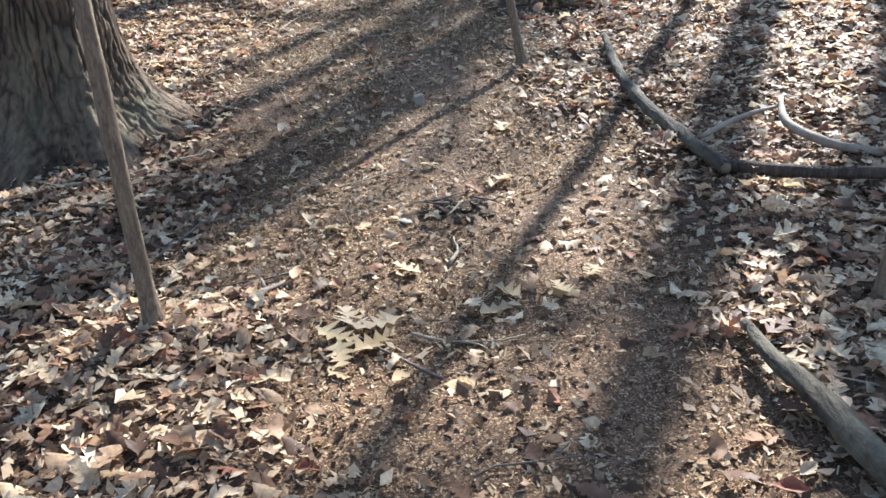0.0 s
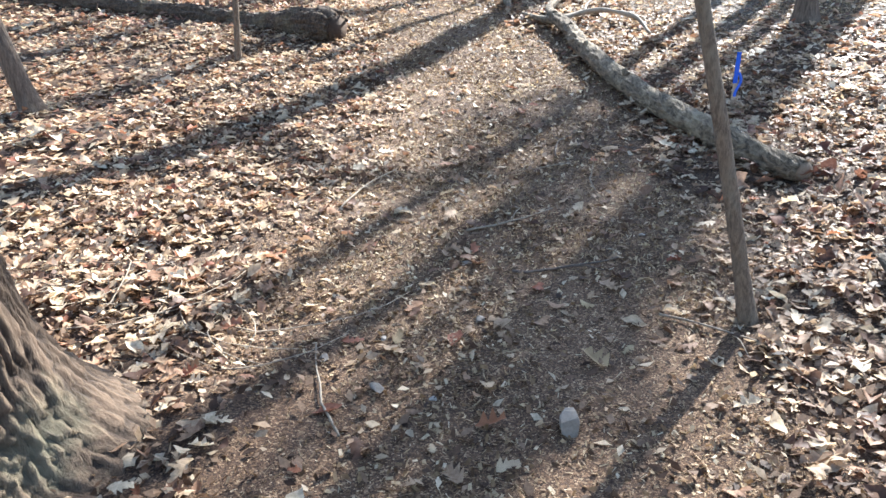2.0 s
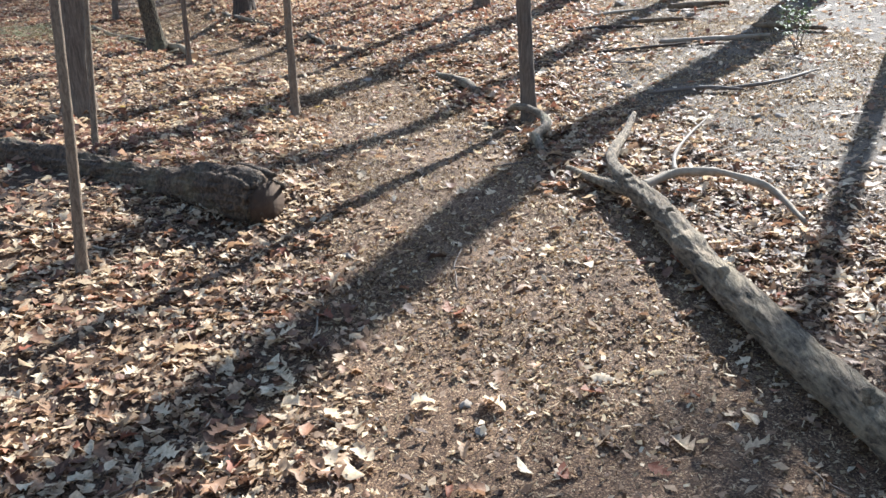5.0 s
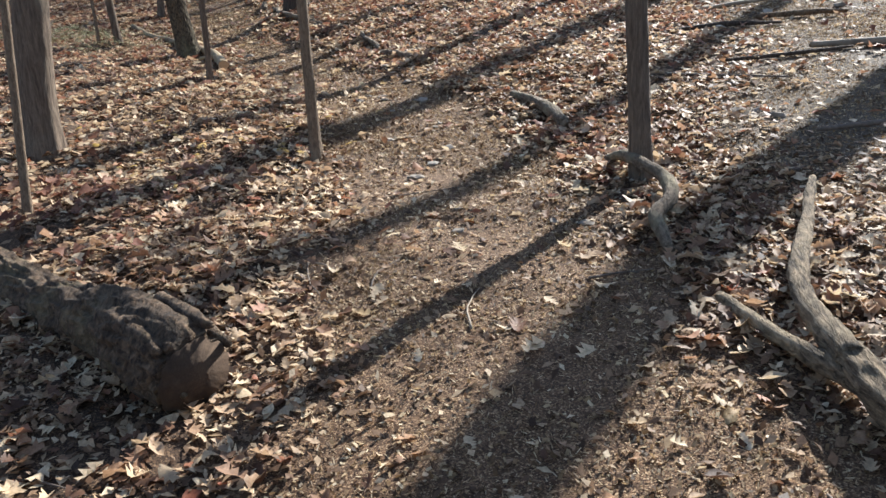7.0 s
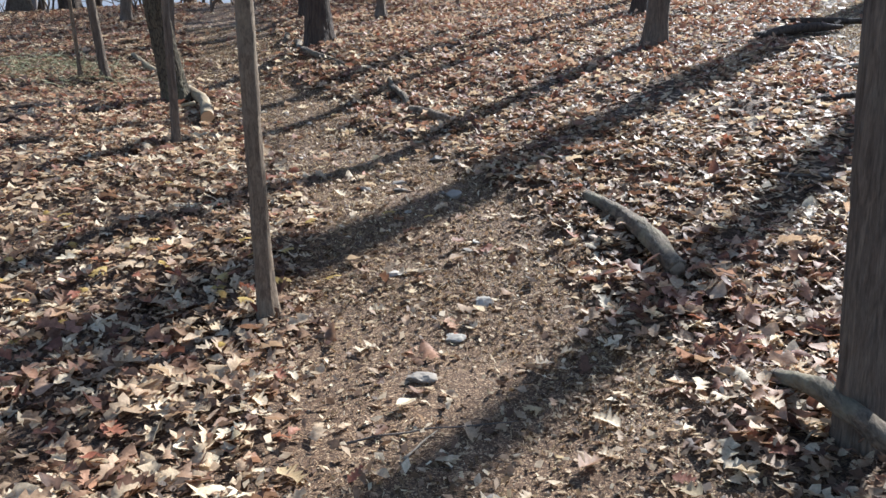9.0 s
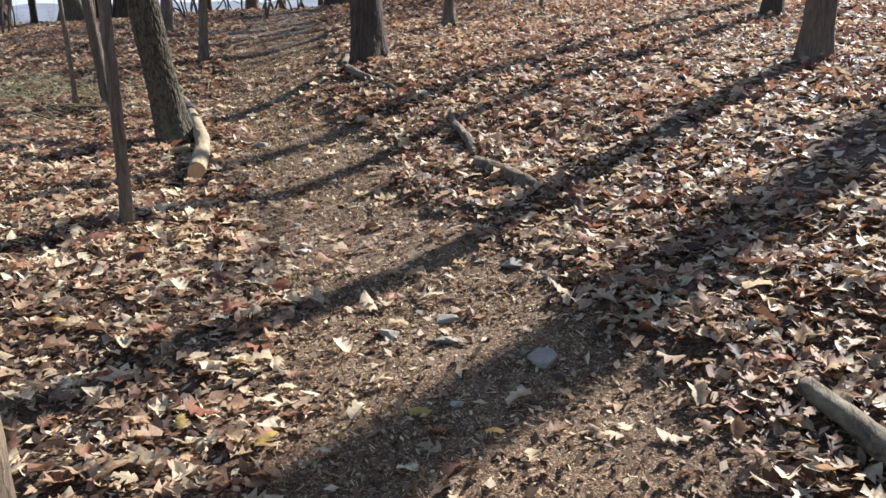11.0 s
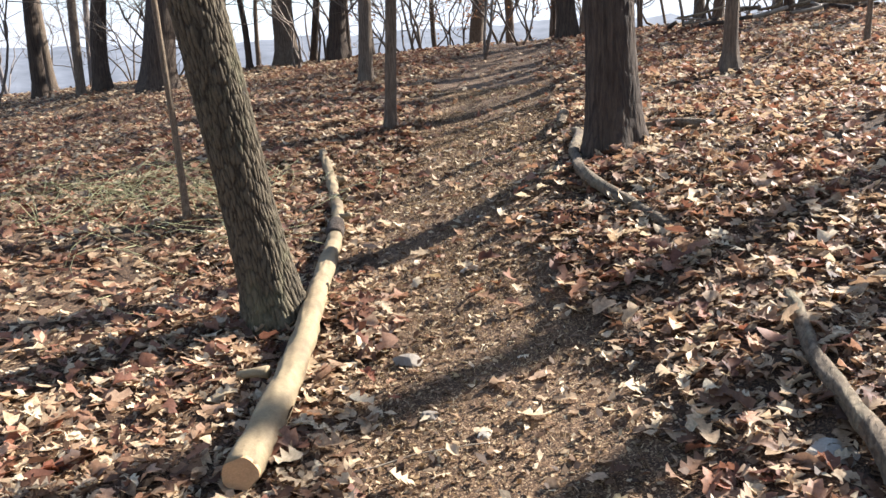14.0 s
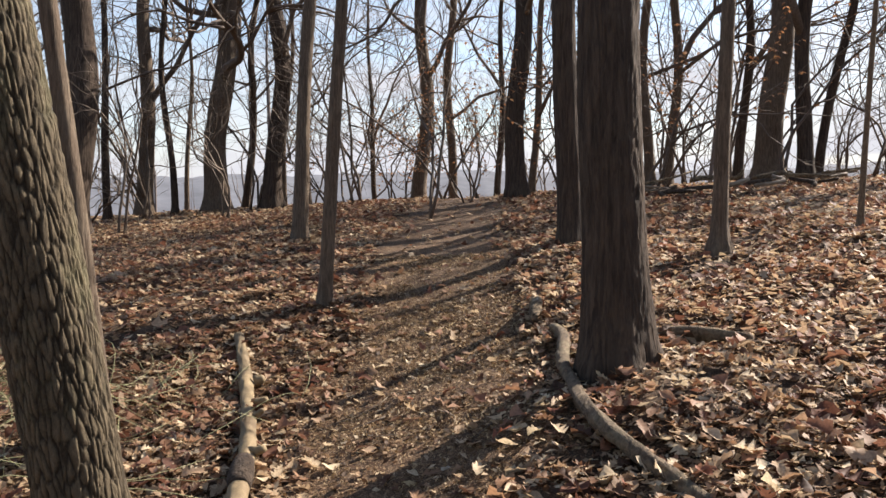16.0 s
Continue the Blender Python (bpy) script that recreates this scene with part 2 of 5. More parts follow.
def leaf_material(name, by_island, tones):
    m, n, l, b = node_material(name, 0.62)
    b.inputs["Specular IOR Level"].default_value = 0.24
    if by_island:
        pick = n.new("ShaderNodeNewGeometry").outputs["Random Per Island"]
    else:
        pick = n.new("ShaderNodeObjectInfo").outputs["Random"]
    colour = ramp_of(n, l, pick, tones)
    v = stretched(n, l, (1, 1, 1))
    mottle = noise_node(n, l, v.outputs["Vector"], 70.0, 4, 0.7)
    stain = noise_node(n, l, v.outputs["Vector"], 1.1, 3, 0.5)
    colour = mixed(n, l, 0.85, colour, ramp_of(n, l, mottle.outputs["Fac"], [(0.3, (0.55, 0.52, 0.5)), (0.7, (1.2, 1.2, 1.2))]), "MULTIPLY")
    colour = mixed(n, l, 0.6, colour, ramp_of(n, l, stain.outputs["Fac"], [(0.35, (0.72, 0.64, 0.58)), (0.65, (1.1, 1.08, 1.05))]), "MULTIPLY")
    l.new(colour, b.inputs["Base Color"])
    bumped(n, l, b, mottle.outputs["Fac"], 0.35, 0.003)
    thin = n.new("ShaderNodeBsdfTranslucent")
    l.new(colour, thin.inputs["Color"])
    mix = n.new("ShaderNodeMixShader")
    mix.inputs["Fac"].default_value = 0.36
    l.new(b.outputs["BSDF"], mix.inputs[1])
    l.new(thin.outputs["BSDF"], mix.inputs[2])
    l.new(mix.outputs["Shader"], n["Material Output"].inputs["Surface"])
    return m


def ground_material():
    m, n, l, b = node_material("forest_soil", 0.95)
    v = stretched(n, l, (1, 1, 1)).outputs["Vector"]
    fine, mid, wide = noise_node(n, l, v, 55.0, 6, 0.75), noise_node(n, l, v, 9.0, 5, 0.65), noise_node(n, l, v, 0.9, 4, 0.6)
    chips = n.new("ShaderNodeTexVoronoi")
    chips.inputs["Scale"].default_value = 190.0
    l.new(mixed(n, l, 0.03, v, mid.outputs["Color"]), chips.inputs["Vector"])
    chip_tone = n.new("ShaderNodeSeparateColor")
    l.new(chips.outputs["Color"], chip_tone.inputs["Color"])
    tread = ramp_of(n, l, chip_tone.outputs["Red"], [(0.0, (0.052, 0.028, 0.015)), (0.5, (0.130, 0.074, 0.040)), (0.85, (0.25, 0.152, 0.083)), (1.0, (0.48, 0.34, 0.20))])
    mould = ramp_of(n, l, chip_tone.outputs["Red"], [(0.0, (0.030, 0.018, 0.011)), (0.6, (0.092, 0.055, 0.032)), (1.0, (0.24, 0.155, 0.09))])
    grit = ramp_of(n, l, chip_tone.outputs["Red"], [(0.0, (0.055, 0.040, 0.027)), (0.6, (0.122, 0.091, 0.063)), (1.0, (0.27, 0.215, 0.155))])
    mask, mask2 = n.new("ShaderNodeAttribute"), n.new("ShaderNodeAttribute")
    mask.attribute_name, mask2.attribute_name = "tread", "grit"
    colour = mixed(n, l, mask.outputs["Fac"], mould, tread)
    colour = mixed(n, l, mask2.outputs["Fac"], colour, grit)
    colour = mixed(n, l, 0.75, colour, ramp_of(n, l, fine.outputs["Fac"], [(0.3, (0.5, 0.48, 0.46)), (0.7, (1.25, 1.25, 1.25))]), "MULTIPLY")
    colour = mixed(n, l, 0.6, colour, ramp_of(n, l, wide.outputs["Fac"], [(0.35, (0.7, 0.64, 0.6)), (0.65, (1.12, 1.1, 1.06))]), "MULTIPLY")
    l.new(colour, b.inputs["Base Color"])
    add = n.new("ShaderNodeMath")
    l.new(fine.outputs["Fac"], add.inputs[0])
    l.new(chip_tone.outputs["Green"], add.inputs[1])
    bumped(n, l, b, add.outputs["Value"], 0.8, 0.012)
    return m


def wood_material(name, light, dark, stain, scale=30.0, rough=0.75):
    m, n, l, b = node_material(name, rough)
    v = stretched(n, l, (1, 1, 1)).outputs["Vector"]
    streak, patch, fine = noise_node(n, l, v, scale, 6, 0.7), noise_node(n, l, v, 4.0, 5, 0.65), noise_node(n, l, v, 160.0, 3, 0.6)
    colour = mixed(n, l, streak.outputs["Fac"], dark, light)
    colour = mixed(n, l, ramp_of(n, l, patch.outputs["Fac"], [(0.45, (0, 0, 0)), (0.72, (0.8, 0.8, 0.8))]), colour, stain)
    colour = mixed(n, l, 0.4, colour, ramp_of(n, l, fine.outputs["Fac"], [(0.3, (0.6, 0.6, 0.6)), (0.7, (1.2, 1.2, 1.2))]), "MULTIPLY")
    l.new(colour, b.inputs["Base Color"])
    bumped(n, l, b, streak.outputs["Fac"], 0.6, 0.008)
    return m


def stone_material(name, dark, light):
    m, n, l, b = node_material(name, 0.9)
    v = stretched(n, l, (1, 1, 1)).outputs["Vector"]
    a, c = noise_node(n, l, v, 14.0, 8, 0.7), noise_node(n, l, v, 90.0, 4, 0.7)
    colour = mixed(n, l, a.outputs["Fac"], dark, light)
    colour = mixed(n, l, 0.5, colour, ramp_of(n, l, c.outputs["Fac"], [(0.3, (0.6, 0.6, 0.6)), (0.7, (1.25, 1.25, 1.25))]), "MULTIPLY")
    l.new(colour, b.inputs["Base Color"])
    bumped(n, l, b, a.outputs["Fac"], 0.7, 0.01)
    return m


def plain_material(name, colour, rough=0.6, spread=0.25, scale=40.0):
    m, n, l, b = node_material(name, rough)
    v = stretched(n, l, (1, 1, 1)).outputs["Vector"]
    a = noise_node(n, l, v, scale, 5, 0.65)
    lo, hi = 1 - spread, 1 + spread
    l.new(mixed(n, l, 1.0, colour, ramp_of(n, l, a.outputs["Fac"], [(0.3, (lo, lo, lo)), (0.7, (hi, hi, hi))]), "MULTIPLY"), b.inputs["Base Color"])
    bumped(n, l, b, a.outputs["Fac"], 0.3, 0.002)
    return m


M_GROUND = ground_material()
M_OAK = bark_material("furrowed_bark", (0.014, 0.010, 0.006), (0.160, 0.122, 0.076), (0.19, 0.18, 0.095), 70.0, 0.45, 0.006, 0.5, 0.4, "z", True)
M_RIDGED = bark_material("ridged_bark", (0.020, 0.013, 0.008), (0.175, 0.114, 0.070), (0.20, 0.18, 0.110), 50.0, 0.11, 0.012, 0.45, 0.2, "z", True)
M_GREY = bark_material("grey_bark", (0.070, 0.048, 0.033), (0.195, 0.142, 0.098), (0.23, 0.195, 0.14), 46.0, 0.10, 0.007, 0.3, 0.25)
M_DARK = bark_material("dark_bark", (0.028, 0.019, 0.013), (0.105, 0.072, 0.050), (0.12, 0.095, 0.068), 30.0, 0.09, 0.012, 0.25, 0.3)
M_YOUNG = bark_material("young_bark", (0.095, 0.064, 0.041), (0.235, 0.168, 0.108), (0.27, 0.23, 0.155), 60.0, 0.25, 0.003, 0.4, 0.2)
M_TWIG = plain_material("twig_bark", (0.12, 0.09, 0.068), 0.8, 0.4)
M_PALE_TWIG = plain_material("pale_twig", (0.27, 0.21, 0.145), 0.8, 0.35)
M_LOG = bark_material("weathered_log", (0.026, 0.017, 0.010), (0.36, 0.262, 0.160), (0.54, 0.42, 0.26), 40.0, 0.13, 0.02, 0.7, 0.2, "y")
M_MOSSY = bark_material("lichened_bark", (0.055, 0.038, 0.025), (0.225, 0.163, 0.105), (0.31, 0.265, 0.155), 34.0, 0.30, 0.009, 0.6, 0.3, "y")
M_BRANCH = bark_material("dark_lichened_bark", (0.024, 0.018, 0.012), (0.125, 0.098, 0.068), (0.24, 0.215, 0.135), 34.0, 0.30, 0.009, 0.45, 0.3, "y")
M_ROTTEN = bark_material("rotten_wood", (0.050, 0.030, 0.018), (0.30, 0.195, 0.115), (0.44, 0.335, 0.205), 34.0, 0.25, 0.02, 0.6, 0.2, "y")
M_PUNK = bark_material("dark_rotten_wood", (0.022, 0.014, 0.009), (0.185, 0.120, 0.072), (0.28, 0.225, 0.125), 34.0, 0.25, 0.02, 0.5, 0.2, "y")
M_HOLLOW = wood_material("crumbling_heartwood", (0.075, 0.047, 0.029), (0.032, 0.019, 0.012), (0.13, 0.085, 0.05), 40.0, 0.95)
M_PEELED = wood_material("peeled_wood", (0.345, 0.262, 0.145), (0.165, 0.112, 0.060), (0.105, 0.068, 0.040), 22.0, 0.75)
M_CUT = wood_material("sawn_end", (0.58, 0.36, 0.18), (0.42, 0.23, 0.11), (0.34, 0.19, 0.09), 60.0, 0.8)
M_GREYWOOD = wood_material("bare_grey_wood", (0.36, 0.29, 0.21), (0.17, 0.125, 0.085), (0.10, 0.07, 0.048), 24.0, 0.8)
M_PALEWOOD = wood_material("bleached_wood", (0.40, 0.315, 0.215), (0.20, 0.15, 0.10), (0.11, 0.08, 0.052), 22.0, 0.85)
M_SPLIT = wood_material("splintered_wood", (0.26, 0.19, 0.125), (0.12, 0.08, 0.05), (0.06, 0.04, 0.025), 40.0, 0.9)
M_STONE = stone_material("grey_stone", (0.13, 0.103, 0.078), (0.33, 0.275, 0.215))
M_PALE_STONE = stone_material("pale_stone", (0.24, 0.20, 0.155), (0.46, 0.40, 0.32))
M_LITTER = leaf_material("dead_leaves", True, LEAF_TONES)
M_LEAF = leaf_material("dead_leaf", False, LEAF_TONES)
M_PALE_LEAF = leaf_material("pale_oak_leaf", False, [(0.0, (0.44, 0.315, 0.165)), (0.5, (0.58, 0.45, 0.25)), (1.0, (0.50, 0.40, 0.27))])
M_RUSSET = leaf_material("russet_leaf", False, [(0.0, (0.30, 0.105, 0.055)), (0.5, (0.38, 0.17, 0.08)), (1.0, (0.24, 0.085, 0.05))])
M_BEECH = leaf_material("hanging_leaf", True, [(0.0, (0.30, 0.13, 0.06)), (0.5, (0.46, 0.24, 0.12)), (1.0, (0.55, 0.33, 0.18))])
M_CHIPS = leaf_material("wood_chips", True, [(0.0, (0.060, 0.034, 0.018)), (0.30, (0.165, 0.100, 0.050)), (0.6, (0.33, 0.222, 0.115)), (0.85, (0.56, 0.43, 0.255)), (1.0, (0.74, 0.62, 0.42))])
M_CRUMBS = leaf_material("leaf_crumbs", True, [(0.0, (0.055, 0.031, 0.018)), (0.35, (0.17, 0.10, 0.058)), (0.65, (0.36, 0.24, 0.145)), (0.86, (0.58, 0.44, 0.28)), (1.0, (0.70, 0.58, 0.40))])
M_FALLEN_RUSSET = leaf_material("fallen_russet_leaves", True, [(0.0, (0.13, 0.058, 0.038)), (0.35, (0.24, 0.110, 0.070)), (0.7, (0.40, 0.232, 0.150)), (1.0, (0.60, 0.44, 0.29))])
M_GREEN = leaf_material("green_leaf", True, [(0.0, (0.06, 0.11, 0.03)), (0.6, (0.11, 0.17, 0.05)), (1.0, (0.20, 0.24, 0.08))])
M_STRAW = plain_material("straw_stem", (0.26, 0.245, 0.125), 0.7, 0.4)
M_STAKE = wood_material("stake_wood", (0.55, 0.40, 0.26), (0.42, 0.28, 0.17), (0.34, 0.23, 0.15), 30.0, 0.8)
M_BLUE = plain_material("blue_tape", (0.03, 0.10, 0.50), 0.4, 0.15)
# blue-grey of distance haze put into the ridge's own colour
M_HAZY_HILL = plain_material("haze_tinted_hill", (0.125, 0.13, 0.145), 1.0, 0.25, 0.06)
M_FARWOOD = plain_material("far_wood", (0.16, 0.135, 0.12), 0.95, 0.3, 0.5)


# ---- ground ----
def axis_steps(lo, hi, fine, reach):
    """Grid lines: fine between lo and hi, ever wider out to the reach."""
    inner = np.arange(lo, hi + 1e-6, fine)
    out, step, at = [], fine, 0.0
    while at < reach:
        step *= 1.13
        at += step
        out.append(at)
    out = np.array(out)
    return np.concatenate([lo - out[::-1], inner, inner[-1] + out])


gx, gy = axis_steps(-11.0, 4.0, 0.08, 900), axis_steps(0.5, 26.5, 0.08, 900)
X, Y = np.meshgrid(gx, gy, indexing="xy")
Z = height(X, Y)
far = np.hypot(X + 3, Y - 14)
# beyond the valley the land rises again to a low wooded ridge
ridge = 21 * smooth(150, 420, far) * (0.85 + 0.15 * vnoise(np.stack([X / 90, Y / 90, 0 * X], -1)))
Z = Z + ridge * (Z < -15) + np.where((Z >= -15) & (far > 120), -8 * smooth(120, 300, far), 0)
nx, ny = len(gx), len(gy)
i, j = np.meshgrid(np.arange(ny - 1), np.arange(nx - 1), indexing="ij")
quads = np.stack([i * nx + j, i * nx + j + 1, (i + 1) * nx + j + 1, (i + 1) * nx + j], -1).reshape(-1, 4)
ground = new("ground", mesh_of("ground", np.stack([X, Y, Z], -1).reshape(-1, 3), quads, M_GROUND))
for key, values in (("tread", bare(X, Y)), ("grit", side_trail(X, Y))):
    ground.data.attributes.new(key, "FLOAT", "POINT").data.foreach_set("value", values.ravel().astype(np.float32))
tagged(ground, "sunlit brown woodland slope with a trodden earth trail", "ground", kind="structure")


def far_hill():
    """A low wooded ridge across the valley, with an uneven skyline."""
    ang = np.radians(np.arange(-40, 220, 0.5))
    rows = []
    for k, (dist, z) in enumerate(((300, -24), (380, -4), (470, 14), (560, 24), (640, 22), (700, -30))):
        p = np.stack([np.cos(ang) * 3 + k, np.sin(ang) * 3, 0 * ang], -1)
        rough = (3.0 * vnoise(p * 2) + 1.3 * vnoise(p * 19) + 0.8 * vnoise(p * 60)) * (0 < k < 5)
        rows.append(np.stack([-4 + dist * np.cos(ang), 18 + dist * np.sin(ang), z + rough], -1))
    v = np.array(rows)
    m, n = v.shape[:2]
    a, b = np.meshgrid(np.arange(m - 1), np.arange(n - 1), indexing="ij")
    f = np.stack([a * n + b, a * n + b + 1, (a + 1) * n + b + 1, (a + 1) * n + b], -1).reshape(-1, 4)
    ob = new("backdrop", mesh_of("backdrop", v.reshape(-1, 3), f, M_HAZY_HILL))
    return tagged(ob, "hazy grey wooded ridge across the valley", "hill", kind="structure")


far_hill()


# ---- trees ----
def grow(rng, start, way, length, radius, depth, out, spread=0.6, twigs=4):
    """A bare limb with its side branches, added to out as tubes."""
    n = 8 if depth > 0 else 4
    p, d = [np.array(start, float)], np.array(way, float)
    for _ in range(n):
        d = d + rng.normal(0, 0.23, 3) + (0, 0, 0.06)
        d /= np.linalg.norm(d)
        p.append(p[-1] + d * length / n)
    p = np.array(p)
    r = radius * np.linspace(1, 0.28, n + 1)
    out.append(tube(p, r, 6 if radius > 0.06 else 4 if radius > 0.03 else 3))
    if depth <= 0:
        return
    for k in range(twigs + depth):
        at = rng.uniform(0.25, 1.0)
        f = at * n
        k0 = min(int(f), n - 1)
        q = p[k0] + (p[k0 + 1] - p[k0]) * (f - k0)
        side = rng.normal(0, 1, 3)
        side -= d * (side @ d)
        side /= np.linalg.norm(side)
        way2 = d * (1 - spread * 0.5) + side * spread + (0, 0, 0.12)
        grow(rng, q, way2 / np.linalg.norm(way2), length * rng.uniform(0.4, 0.65), max(radius * (1.05 - 0.6 * at) * 0.6, 0.004), depth - 1, out, spread, twigs)


def bark_relief(seed, amount, wave, flare, r, stretch=0.22, plates=None):
    """The carving of a trunk: wandering ridges, or plates of a width and height with furrows between them."""
    kept = []

    def shape(p, away, ang, rad):
        h = np.maximum(p[..., 2], 0)
        if plates:
            wide, tall = plates
            n = max(5, int(2 * np.pi * r / wide))
            u = ang / (2 * np.pi) * n + 0.7 * vnoise(p * np.array([9.0, 9.0, 5.0]) + seed) + 0.35 * vnoise(p * np.array([30.0, 30.0, 14.0]))
            v = p[..., 2] / tall + 0.8 * vnoise(p * np.array([7.0, 7.0, 4.0]) + seed + 9)
            cu, cv = np.floor(u).astype(np.int64), np.floor(v).astype(np.int64)
            first, second = np.full(u.shape, 9.0), np.full(u.shape, 9.0)
            for du in (-1, 0, 1):
                for dv in (-1, 0, 1):
                    key = np.stack([(cu + du) % n, cv + dv, 0 * cu + int(seed)], -1)
                    ox, oy = 0.5 + 0.48 * lattice(key), 0.5 + 0.48 * lattice(key + 31)
                    d = 0.6 * np.hypot(cu + du + ox - u, cv + dv + oy - v) + 0.4 * np.maximum(np.abs(cu + du + ox - u), np.abs(cv + dv + oy - v))
                    second = np.where(d < first, first, np.minimum(second, d))
                    first = np.minimum(first, d)
            carve = np.clip((second - first) * 5.5 - 0.85, -1.1, 0.4) + 0.5 * vnoise(p * np.array([75.0, 75.0, 38.0])) + 0.35 * vnoise(p * np.array([120.0, 120.0, 16.0])) + 0.3 * vnoise(p * np.array([22.0, 22.0, 9.0]) + 5)
            carve = carve + np.exp(-h / (0.8 * r)) * (0.7 * vnoise(p * np.array([34.0, 34.0, 26.0]) + 2) + 1.3 * vnoise(p * np.array([70.0, 70.0, 60.0])))
        else:
            q = p * np.array([wave, wave, wave * stretch]) + seed
            carve = 0.8 * (1 - np.abs(vnoise(q + vnoise(q * 0.5)[..., None] * 0.9)) * 2.2) + 0.35 * vnoise(q * 2.7 + 3)
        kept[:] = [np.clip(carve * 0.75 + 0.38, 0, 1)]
        lobes = flare * r * 0.35 * np.exp(-h / (0.55 * r + 0.10)) * np.cos(5 * ang + seed + 1.3 * np.sin(2 * ang + seed))
        return amount * carve + lobes + 0.05 * r * vnoise(p * 1.7 + seed)

    return shape, kept


def tree(name, x, y, r, lean=(0.0, 0.0), tall=17.0, seed=1, bark=M_GREY, label="", category="tree", flare=0.5, sides=28, step=0.12,
         relief=0.006, wave=26.0, limbs_from=0.42, limbs=6, fork=None, depth=2, bend=0.0, crown_label="bare winter branches", group="woodland trees", stretch=0.22, plates=None, foot=None):
    rng = np.random.default_rng(seed)
    z = ground_z(x, y)
    root = new(name)
    root.location = (x, y, z)
    tagged(root, label, category, group)
    h = np.concatenate([np.arange(-0.25, 2.3, step), np.arange(2.3, 3.6, max(step, 0.1)), np.arange(3.6, tall, 0.45), [tall]])
    lift = np.minimum(np.maximum(h, 0), 6) + 0.35 * np.maximum(h - 6, 0)
    ph = rng.uniform(0, 6, 2)
    wob = (0.25 * r + bend) * np.maximum(h, 0) ** 0.5
    px = lean[0] * lift + wob * (np.sin(h * 1.3 + ph[0]) - math.sin(ph[0])) * 0.5
    py = lean[1] * lift + wob * (np.sin(h * 1.1 + ph[1]) - math.sin(ph[1])) * 0.5
    line = np.stack([px, py, h], -1)
    rad = r * (1 - 0.8 * np.maximum(h, 0) / tall) * (1 + flare * np.exp(-np.maximum(h, 0) / (foot or 0.8 * r + 0.06)))
    carving, kept = bark_relief(seed * 1.7, relief, wave, flare, r, stretch, plates)
    trunk = part("trunk", tube(line, rad, sides, carving), bark, root)
    # carving depth, which the bark colour reads to darken the furrows
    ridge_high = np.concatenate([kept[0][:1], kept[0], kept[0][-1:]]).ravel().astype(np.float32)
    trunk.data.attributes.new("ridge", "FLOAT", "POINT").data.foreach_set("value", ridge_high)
    out = []

    def at(f):
        return np.array([np.interp(f * tall, h, line[:, k]) for k in range(3)]), np.interp(f * tall, h, rad)

    if fork:
        for share, turn, out_way in fork:
            q, qr = at(share)
            way = np.array([math.cos(turn) * out_way, math.sin(turn) * out_way, 1.0])
            grow(rng, q, way / np.linalg.norm(way), tall * 0.45, qr * 0.72, depth, out, 0.5, 3)
    for k in range(limbs):
        share = limbs_from + (0.97 - limbs_from) * (k + rng.uniform(0, 0.8)) / limbs
        q, qr = at(share)
        turn = k * 2.4 + rng.uniform(-0.6, 0.6)
        up = rng.uniform(0.35, 1.0)
        way = np.array([math.cos(turn), math.sin(turn), up])
        grow(rng, q, way / np.linalg.norm(way), (1.08 - share) * tall * rng.uniform(0.28, 0.42) + 0.4, max(qr * rng.uniform(0.3, 0.5), 0.006), depth, out)
    part("crown", join(out), M_TWIG, root, crown_label)
    return root


# trees beside the trail
tree("tree", -3.95, 8.44, 0.07, (-0.27, 0.02), 11, 70, M_GREY, "slim tree with a swept foot in the leaf litter", flare=0.6, sides=28, step=0.06, relief=0.004, wave=36)
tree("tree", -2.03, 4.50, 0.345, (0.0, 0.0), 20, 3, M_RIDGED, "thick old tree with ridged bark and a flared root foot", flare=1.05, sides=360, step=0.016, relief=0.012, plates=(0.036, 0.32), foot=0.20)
tree("sapling", -0.905, 2.45, 0.026, (-0.04, 0.03), 5.5, 4, M_YOUNG, "thin grey-brown crooked sapling in dead leaves", "sapling", 0.35, 16, 0.05, 0.002, 50, 0.55, 6, bend=0.02, group="saplings")
tree("sapling", 0.55, 5.46, 0.028, (-0.20, 0.035), 6.5, 8, M_YOUNG, "thin leaning sapling standing on the trail's edge", "sapling", 0.35, 16, 0.05, 0.002, 50, 0.5, 7, bend=0.022, group="saplings")
tree("sapling", 1.37, 2.42, 0.034, (0.0, 0.0), 6, 9, M_YOUNG, "slim brown sapling beside fallen branches", "sapling", 0.3, 16, 0.05, 0.002, 50, 0.5, 6, group="saplings")
tree("sapling", -2.99, 10.26, 0.030, (0.05, 0.03), 6, 11, M_YOUNG, "thin crooked sapling in front of a rotten log", "sapling", 0.3, 14, 0.06, 0.002, 50, 0.5, 6, bend=0.03, group="saplings")
tree("sapling", -4.28, 12.90, 0.027, (0.06, 0.04), 5.5, 12, M_YOUNG, "thin brown sapling beside a grey tree", "sapling", 0.3, 12, 0.08, 0.002, 50, 0.5, 6, group="saplings")
tree("tree", -5.11, 14.19, 0.132, (0.05, 0.04), 16, 13, M_GREY, "straight grey-brown tree standing in dead leaves", flare=0.35, sides=56, step=0.05, relief=0.006, wave=34)
tree("sapling", -2.93, 14.30, 0.040, (-0.02, 0.0), 7.5, 14, M_YOUNG, "slender grey sapling with a crook beside the trail", "sapling", 0.4, 24, 0.05, 0.003, 40, 0.5, 8, bend=0.035, group="saplings")
